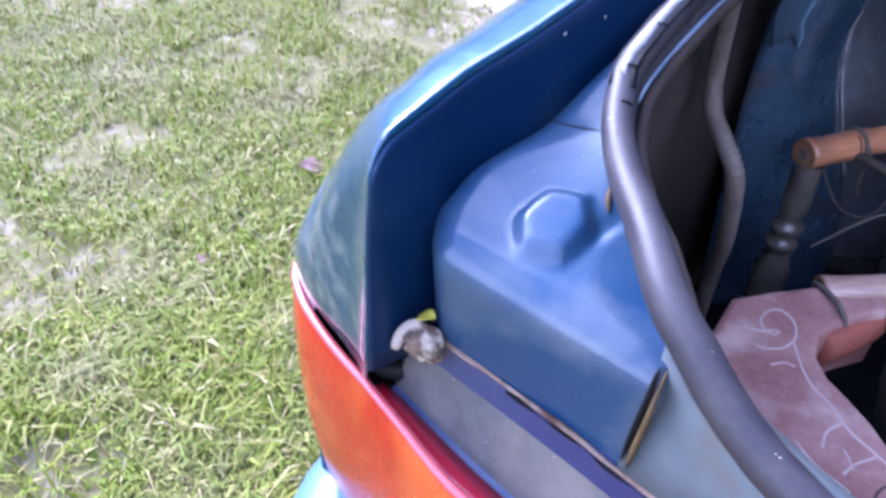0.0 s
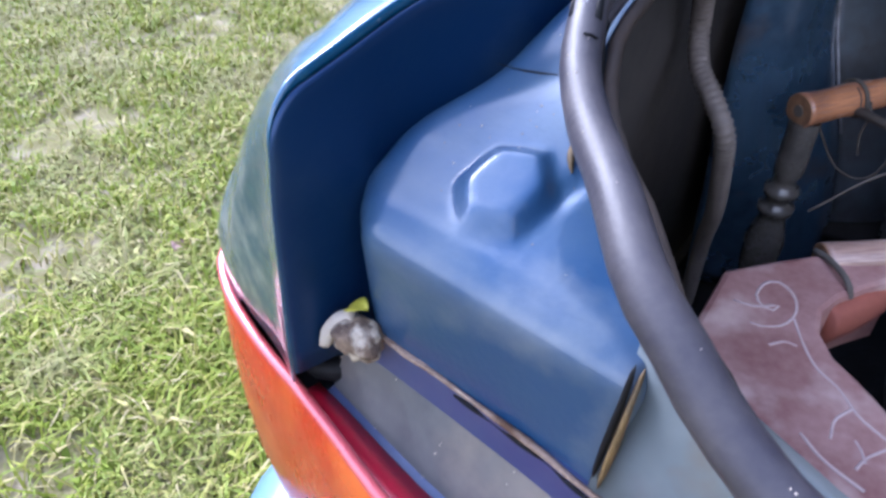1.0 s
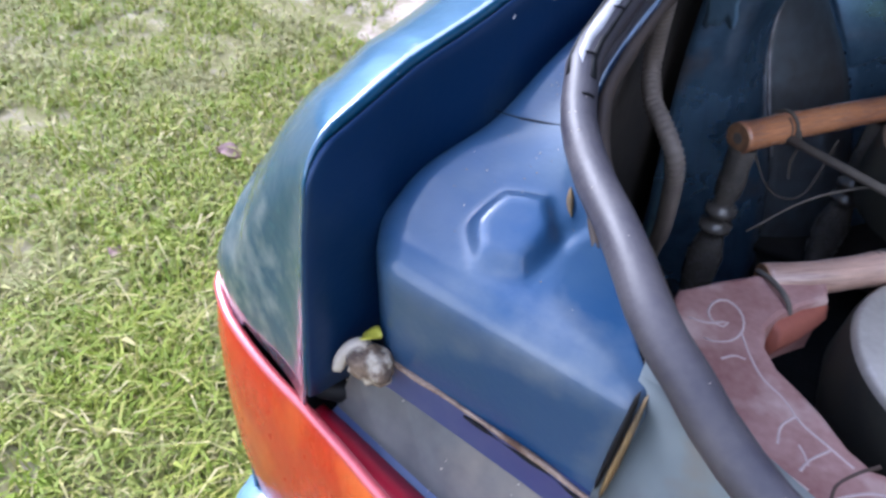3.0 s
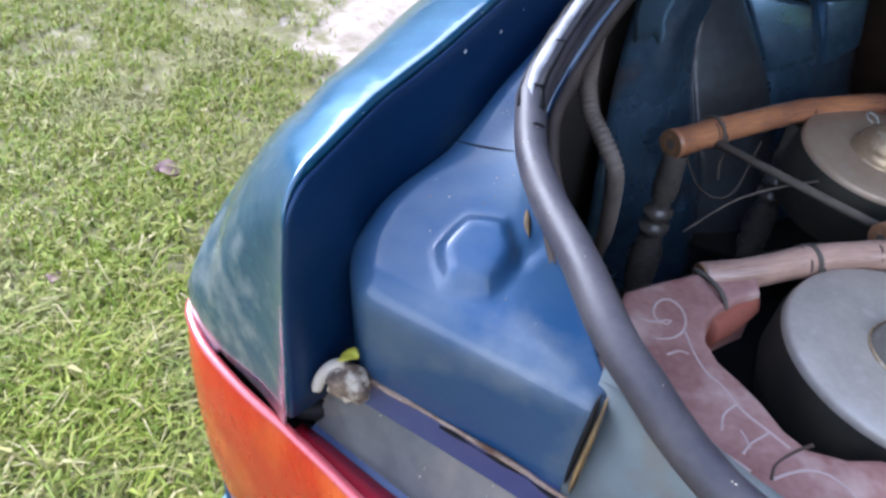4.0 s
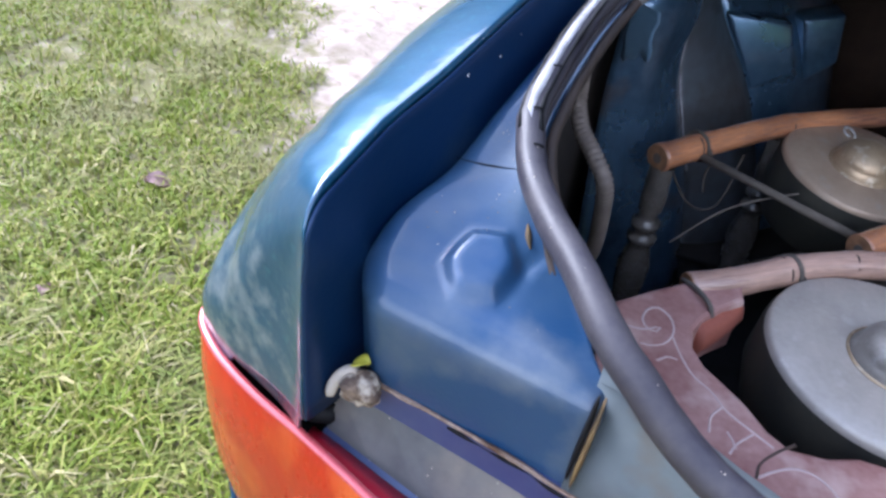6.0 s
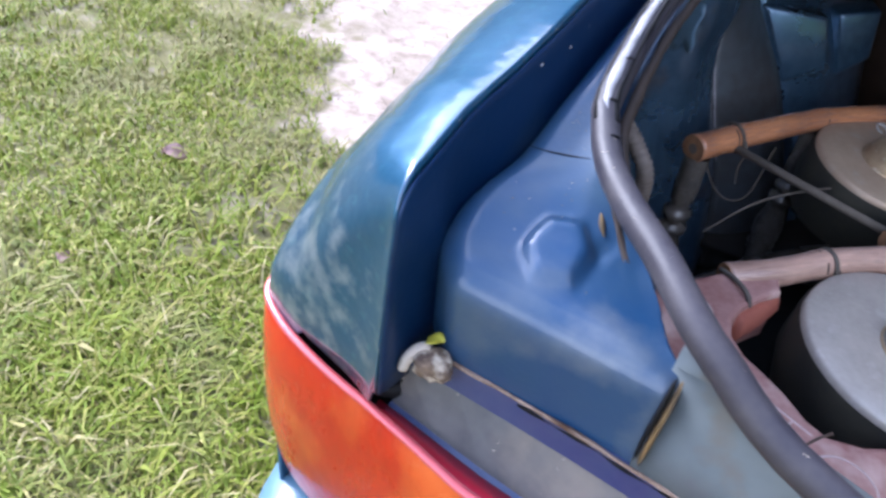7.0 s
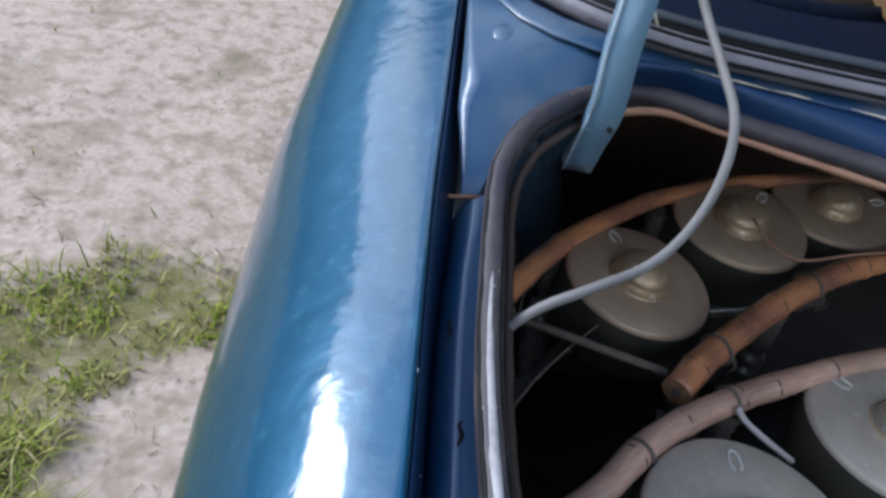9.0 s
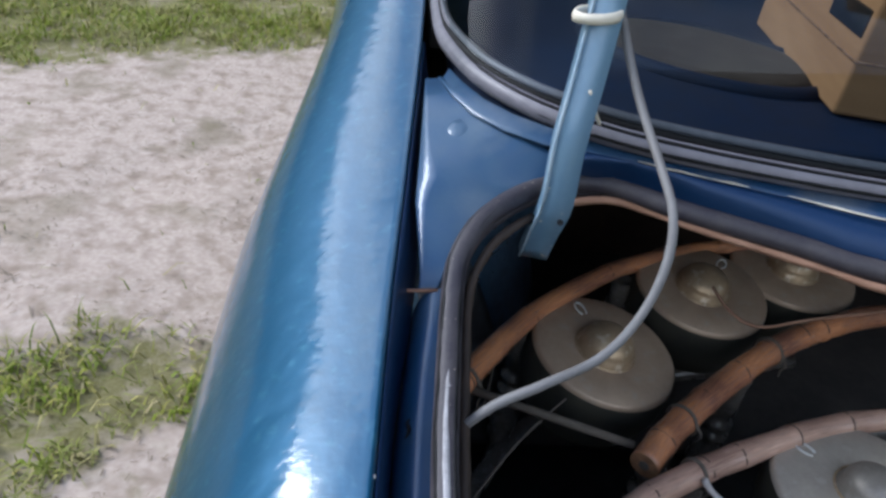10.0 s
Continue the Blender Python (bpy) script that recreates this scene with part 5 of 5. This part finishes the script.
part("bare_edge", tube(curve([(-0.5335, 0.280, 0.806), (-0.544, 0.254, 0.806), (-0.556, 0.232, 0.806)], 10), 0.009, 8, flat=1.6), wood_cut, endboard, "bare orange-red broken edge")


# cords tied round the rails
def lashing(at, along, r, drop):
    """A cord wound round a rail, with a loose end."""
    d = Vector(along).normalized()
    u = d.cross(Vector((0, 0, 1))).normalized()
    w = u.cross(d)
    ring = [Vector(at) + d * (0.004 * k / 40 - 0.002) + (u * math.cos(k * 0.32) + w * math.sin(k * 0.32)) * (r + 0.001) for k in range(41)]
    end = [ring[-1], ring[-1] + Vector((0.004, -0.004, -0.010)), ring[-1] + Vector((0.002, -0.002, -drop * 0.6)), ring[-1] + Vector((0.006, 0.002, -drop))]
    part("lashing", tube(ring + curve(end, 10)[1:], 0.0011, 5), cord, gongs, "thin dark lashing cord")


lashing((-0.607, 0.500, 0.8255), (0.043, 0.06, 0.002), 0.0150, 0.05)
lashing((-0.50, 0.338, 0.8215), (0.053, 0.05, 0.002), 0.0125, 0.04)
lashing((-0.405, 0.40, 0.8222), (0.06, 0.034, 0.001), 0.0125, 0.035)
lashing((-0.395, 0.464, 0.8205), (0.06, 0.05, 0.003), 0.0155, 0.03)
lashing((-0.26, 0.568, 0.8255), (0.075, 0.052, 0.002), 0.0155, 0.03)


# flaked paint along the window panel, hole and twig on the hinge arm, loose wire
rng = random.Random(4)
for i, n in ((2, 2), (4, 1), (6, 3), (9, 1), (11, 2), (14, 1), (17, 2)):
    part("paint_flake", tube([p + Vector((0, -0.002 + 0.001 * rng.random(), 0.0016)) for p in curve(chip_f[i:i + n + 1], 10)], lambda f: 0.0012 * math.sin(math.pi * (0.1 + 0.8 * f)), 6, wobble=0.9, flat=0.5), tie_mat, car)
# black disc on the arm, painted for the dark inside of the hole
part("hinge_hole", lathe([(0.0022, 0.0), (0.0, 0.0006)], 12, look((-0.592, 0.3815, 1.082), (-0.592, 0.2, 1.3))), black_gap, car)
part("twig", tube(curve([(-0.589, 0.399, 1.165), (-0.584, 0.402, 1.155), (-0.576, 0.404, 1.142)], 6), 0.0012, 5), tie_mat, car)
part("loose_wire", tube(curve([(-0.335, 0.60, 0.885), (-0.32, 0.575, 0.872), (-0.29, 0.56, 0.866), (-0.22, 0.58, 0.866), (-0.12, 0.60, 0.87)], 20), 0.0018, 6), rust_line, car, "thin orange-red wire")
part("blue_cord", tube(curve([(-0.405, 0.385, 0.832), (-0.397, 0.380, 0.822), (-0.375, 0.372, 0.808), (-0.345, 0.365, 0.79)], 12), 0.003, 6), cord_pale, gongs, "pale blue knotted cord")
# dark cuts in the rubber seal
for i, a in ((62, 0.2), (64, 0.5), (67, 0.9)):
    p = seal_path[i]
    part("seal_cut", tube([p + Vector((0.001, -0.002, 0.0073)), p + Vector((0.003, -0.001 + 0.002 * a, 0.0068)), p + Vector((0.005, 0.003 * a, 0.0054))], 0.0005, 5, wobble=0.5), black_gap, car)

# splits and cracks in the channel paint
def crack(points, r, mat=black_gap):
    part("paint_crack", tube(curve(points, 14), lambda f: r * (0.3 + math.sin(math.pi * f)), 5, wobble=0.8), mat, car)


for x, y, z in ((-0.688, 0.250, shelf_z(-0.6865, 0.250) + 0.0004), (-0.683, 0.192, shelf_z(-0.6815, 0.192) + 0.0004)):
    crack([(x, y - 0.006, z - 0.0008), (x + 0.002, y - 0.001, z + 0.0004), (x + 0.001, y + 0.004, z + 0.0004), (x + 0.003, y + 0.007, z + 0.0003)], 0.0009)
crack([(x, 0.079, shelf_z(x, 0.079) + 0.0001) for x in (-0.698, -0.69, -0.682, -0.672, -0.664)], 0.00035)
# rusty dent beside the seal
crack([(-0.648, 0.051, shelf_z(-0.648, 0.051) + 0.0006), (-0.6445, 0.044, shelf_z(-0.6445, 0.044) + 0.0008), (-0.642, 0.0405, shelf_z(-0.642, 0.0405) + 0.0004)], 0.0009, slot_rust)

oval = pose(-0.375, 0.725, 1.0955, 0, 0, -24) @ Matrix.Diagonal((1.0, 0.72, 1.0, 1.0))
speaker = part("speaker", lathe([(0.122, 0.0), (0.120, 0.006), (0.10, 0.009), (0.0, 0.010)], 44, oval), speaker_mat, car, "dark brown oval speaker cover on the shelf")
part("speaker_rim", lathe([(0.138, 0.0), (0.137, 0.006), (0.128, 0.009), (0.121, 0.0065), (0.120, 0.0)], 44, oval), shelf_mat, speaker, "grey oval rim")

# loose wires and a lower rail in the trunk
part("loose_wire", tube(curve([(-0.60, 0.40, 0.77), (-0.56, 0.44, 0.80), (-0.50, 0.50, 0.805), (-0.44, 0.56, 0.79)], 20), 0.0011, 6), cord, car, "thin grey wire")
part("loose_wire", tube(curve([(-0.63, 0.50, 0.80), (-0.60, 0.53, 0.74), (-0.57, 0.55, 0.735), (-0.56, 0.58, 0.79)], 20), 0.0011, 6), cord, car, "thin grey wire")
part("lower_rail", tube(curve([(-0.60, 0.47, 0.63), (-0.50, 0.61, 0.63), (-0.37, 0.70, 0.63), (-0.05, 0.78, 0.63)], 30), 0.012, 10, wobble=0.03), post_mat, gongs, "dusty lower rattan rail")
part("lower_rail", tube(curve([(-0.44, 0.41, 0.63), (-0.32, 0.53, 0.63), (-0.17, 0.61, 0.63), (0.08, 0.65, 0.63)], 30), 0.012, 10, wobble=0.03), post_mat, gongs, "dusty lower rattan rail")


# dried leaves and litter on the ground
def dried_leaf(x, y, turn, size, label):
    bm = grid([[(size * (f - 0.5), size * 0.42 * w * math.sin(math.pi * (0.06 + 0.9 * f)), size * (0.10 + 0.22 * w * w + 0.12 * math.sin(5 * f))) for w in (-1, -0.6, -0.2, 0.2, 0.6, 1)] for f in [k / 12 for k in range(13)]])
    ob = tagged(solid(link("dried_leaf", bm, dry_leaf), 0.0008), label, "leaf")
    ob.matrix_world = pose(x, y, 0.012, 0, 0, turn)
    return ob


dried_leaf(-1.98, 1.005, 20, 0.075, "curled brown dried leaf lying on the grass")
dried_leaf(-1.88, 0.545, 110, 0.05, "small dark dried leaf lying on the grass")


def litter(count):
    """Straws, crumbs and dirt strewn over the sand."""
    rng = np.random.default_rng(9)
    verts, faces = [], []
    while len(faces) < count:
        x, y = rng.uniform(-4.2, -0.8), rng.uniform(0.2, 5.5)
        if in_sand(x, y) < -0.1 or noise.noise(Vector((x * 2.5, y * 2.5, 3))) < rng.uniform(-0.5, 0.5):
            continue
        a, l, w = rng.uniform(0, 6.28), rng.uniform(0.002, 0.012) * (2.5 if rng.uniform() < 0.06 else 1), rng.uniform(0.0006, 0.002)
        dx, dy = math.cos(a), math.sin(a)
        z = 0.012 * noise.noise(Vector((x * 3, y * 3, 0))) + 0.002
        b = len(verts)
        verts += [(x - dx * l - dy * w, y - dy * l + dx * w, z), (x - dx * l + dy * w, y - dy * l - dx * w, z), (x + dx * l + dy * w, y + dy * l - dx * w, z + 0.003), (x + dx * l - dy * w, y + dy * l + dx * w, z + 0.003)]
        faces.append((b, b + 1, b + 2, b + 3))
    me = bpy.data.meshes.new("litter")
    me.from_pydata(verts, [], faces)
    me.materials.append(litter_mat)
    return tagged(new("litter", me), "dry straws and crumbs of dirt on the sand", "litter", kind="stuff")


litter_mat = material("dry_straw", (0.33, 0.26, 0.19), 0.9, second=(0.13, 0.10, 0.07), scale=6, amount=1.0)
litter(2600)

# small bare chips in the paint of ridge and fender wall
rng = random.Random(12)
for k in range(6):
    y = rng.uniform(-0.012, 0.30)
    if k % 2:
        at, r = Vector((ridge_x(y) - 0.0005, max(y, 0.004), ridge_z(y) - 0.002)), rng.uniform(0.0003, 0.0008)
    else:
        f = rng.uniform(0.15, 0.7)
        y = max(y, 0.02)
        at, r = Vector((lerp(ridge_x(y), foot_x(y), f) + 0.0008, y, lerp(ridge_z(y), foot_z(y), f))), rng.uniform(0.0003, 0.0008)
    part("paint_chip", tube([at + Vector((0, -r * 1.5, -r)), at, at + Vector((0, r * 1.2, r * 0.6))], r * 0.6, 5, wobble=1.0, flat=0.3), trim_pale, car)


# dust specks and crumbs on the shelf, the strip and the seal
def specks(points, low, high, mat, seed):
    rng = random.Random(seed)
    bm = bmesh.new()
    for p in points:
        r = rng.uniform(low, high)
        bmesh.ops.create_icosphere(bm, subdivisions=1, radius=r, matrix=Matrix.Translation(p) @ Matrix.Diagonal((1, rng.uniform(0.5, 1.6), 0.5, 1)))
    return tagged(part("dust_specks", bm, mat, car), "scattered specks of dirt", kind="stuff")


def on_shelf(n, seed):
    rng = random.Random(seed)
    out = []
    while len(out) < n:
        y = rng.uniform(0.004, 0.16)
        x = rng.uniform(foot_x(y) + 0.017, shelf_end_x(y) - 0.014)
        out.append(Vector((x, y, shelf_z(x, y))))
    return out


rng = random.Random(31)
pale = on_shelf(24, 3)
pale += [lerp(strip_top[i], strip_low[i], rng.random()) + Vector((0, -0.0008, 0.0002)) for i in [rng.randrange(0, 12) for _ in range(26)]]
pale += [seal_path[i] + Vector((0.0068 * math.sin(a), -0.002, 0.0068 * math.cos(a))) for i, a in [(rng.randrange(36, 100), rng.uniform(-0.8, 0.8)) for _ in range(44)]]
specks(pale, 0.0002, 0.0005, putty_pale, 5)
specks(on_shelf(40, 4), 0.0002, 0.00045, slot_rust, 6)

# torn sheet hanging behind the seal
bm = grid([[(-0.700 + 0.030 * u + 0.002 * math.sin(9 * w), 0.47 - 0.02 * u, 0.965 - (0.05 + 0.006 * math.sin(5 * u + 1) + 0.003 * math.sin(17 * u)) * w) for u in [k / 8 for k in range(9)]] for w in [k / 5 for k in range(6)]])
solid(part("torn_sheet", bm, hinge_mat, car, "torn pale blue sheet"), 0.001)

# the far half of the tail, mirrored
FAR = ("quarter_panel", "fender_wall", "trunk_shelf", "rear_panel", "sill_ledge", "sill_strip", "tail_lamp", "lamp_ledge", "lamp_housing", "bumper", "trunk_seal", "seal_lip", "opening_flange", "corner_panel", "window_sill_panel", "window_gutter", "rear_window", "hinge_arm", "wheel_arch")


def mirrored(ob, parent):
    me = ob.data.copy()
    me.transform(Matrix.Diagonal((-1, 1, 1, 1)))
    me.flip_normals()
    twin = new(ob.name.split(".")[0], me)
    twin.parent = parent
    for md in ob.modifiers:
        m2 = twin.modifiers.new(md.name, "SOLIDIFY")
        m2.thickness, m2.offset = md.thickness, md.offset
    for kid in list(ob.children):
        mirrored(kid, twin).visible_shadow = kid.visible_shadow
    return twin


for ob in [c for c in car.children if c.name.split(".")[0] in FAR]:
    mirrored(ob, car)
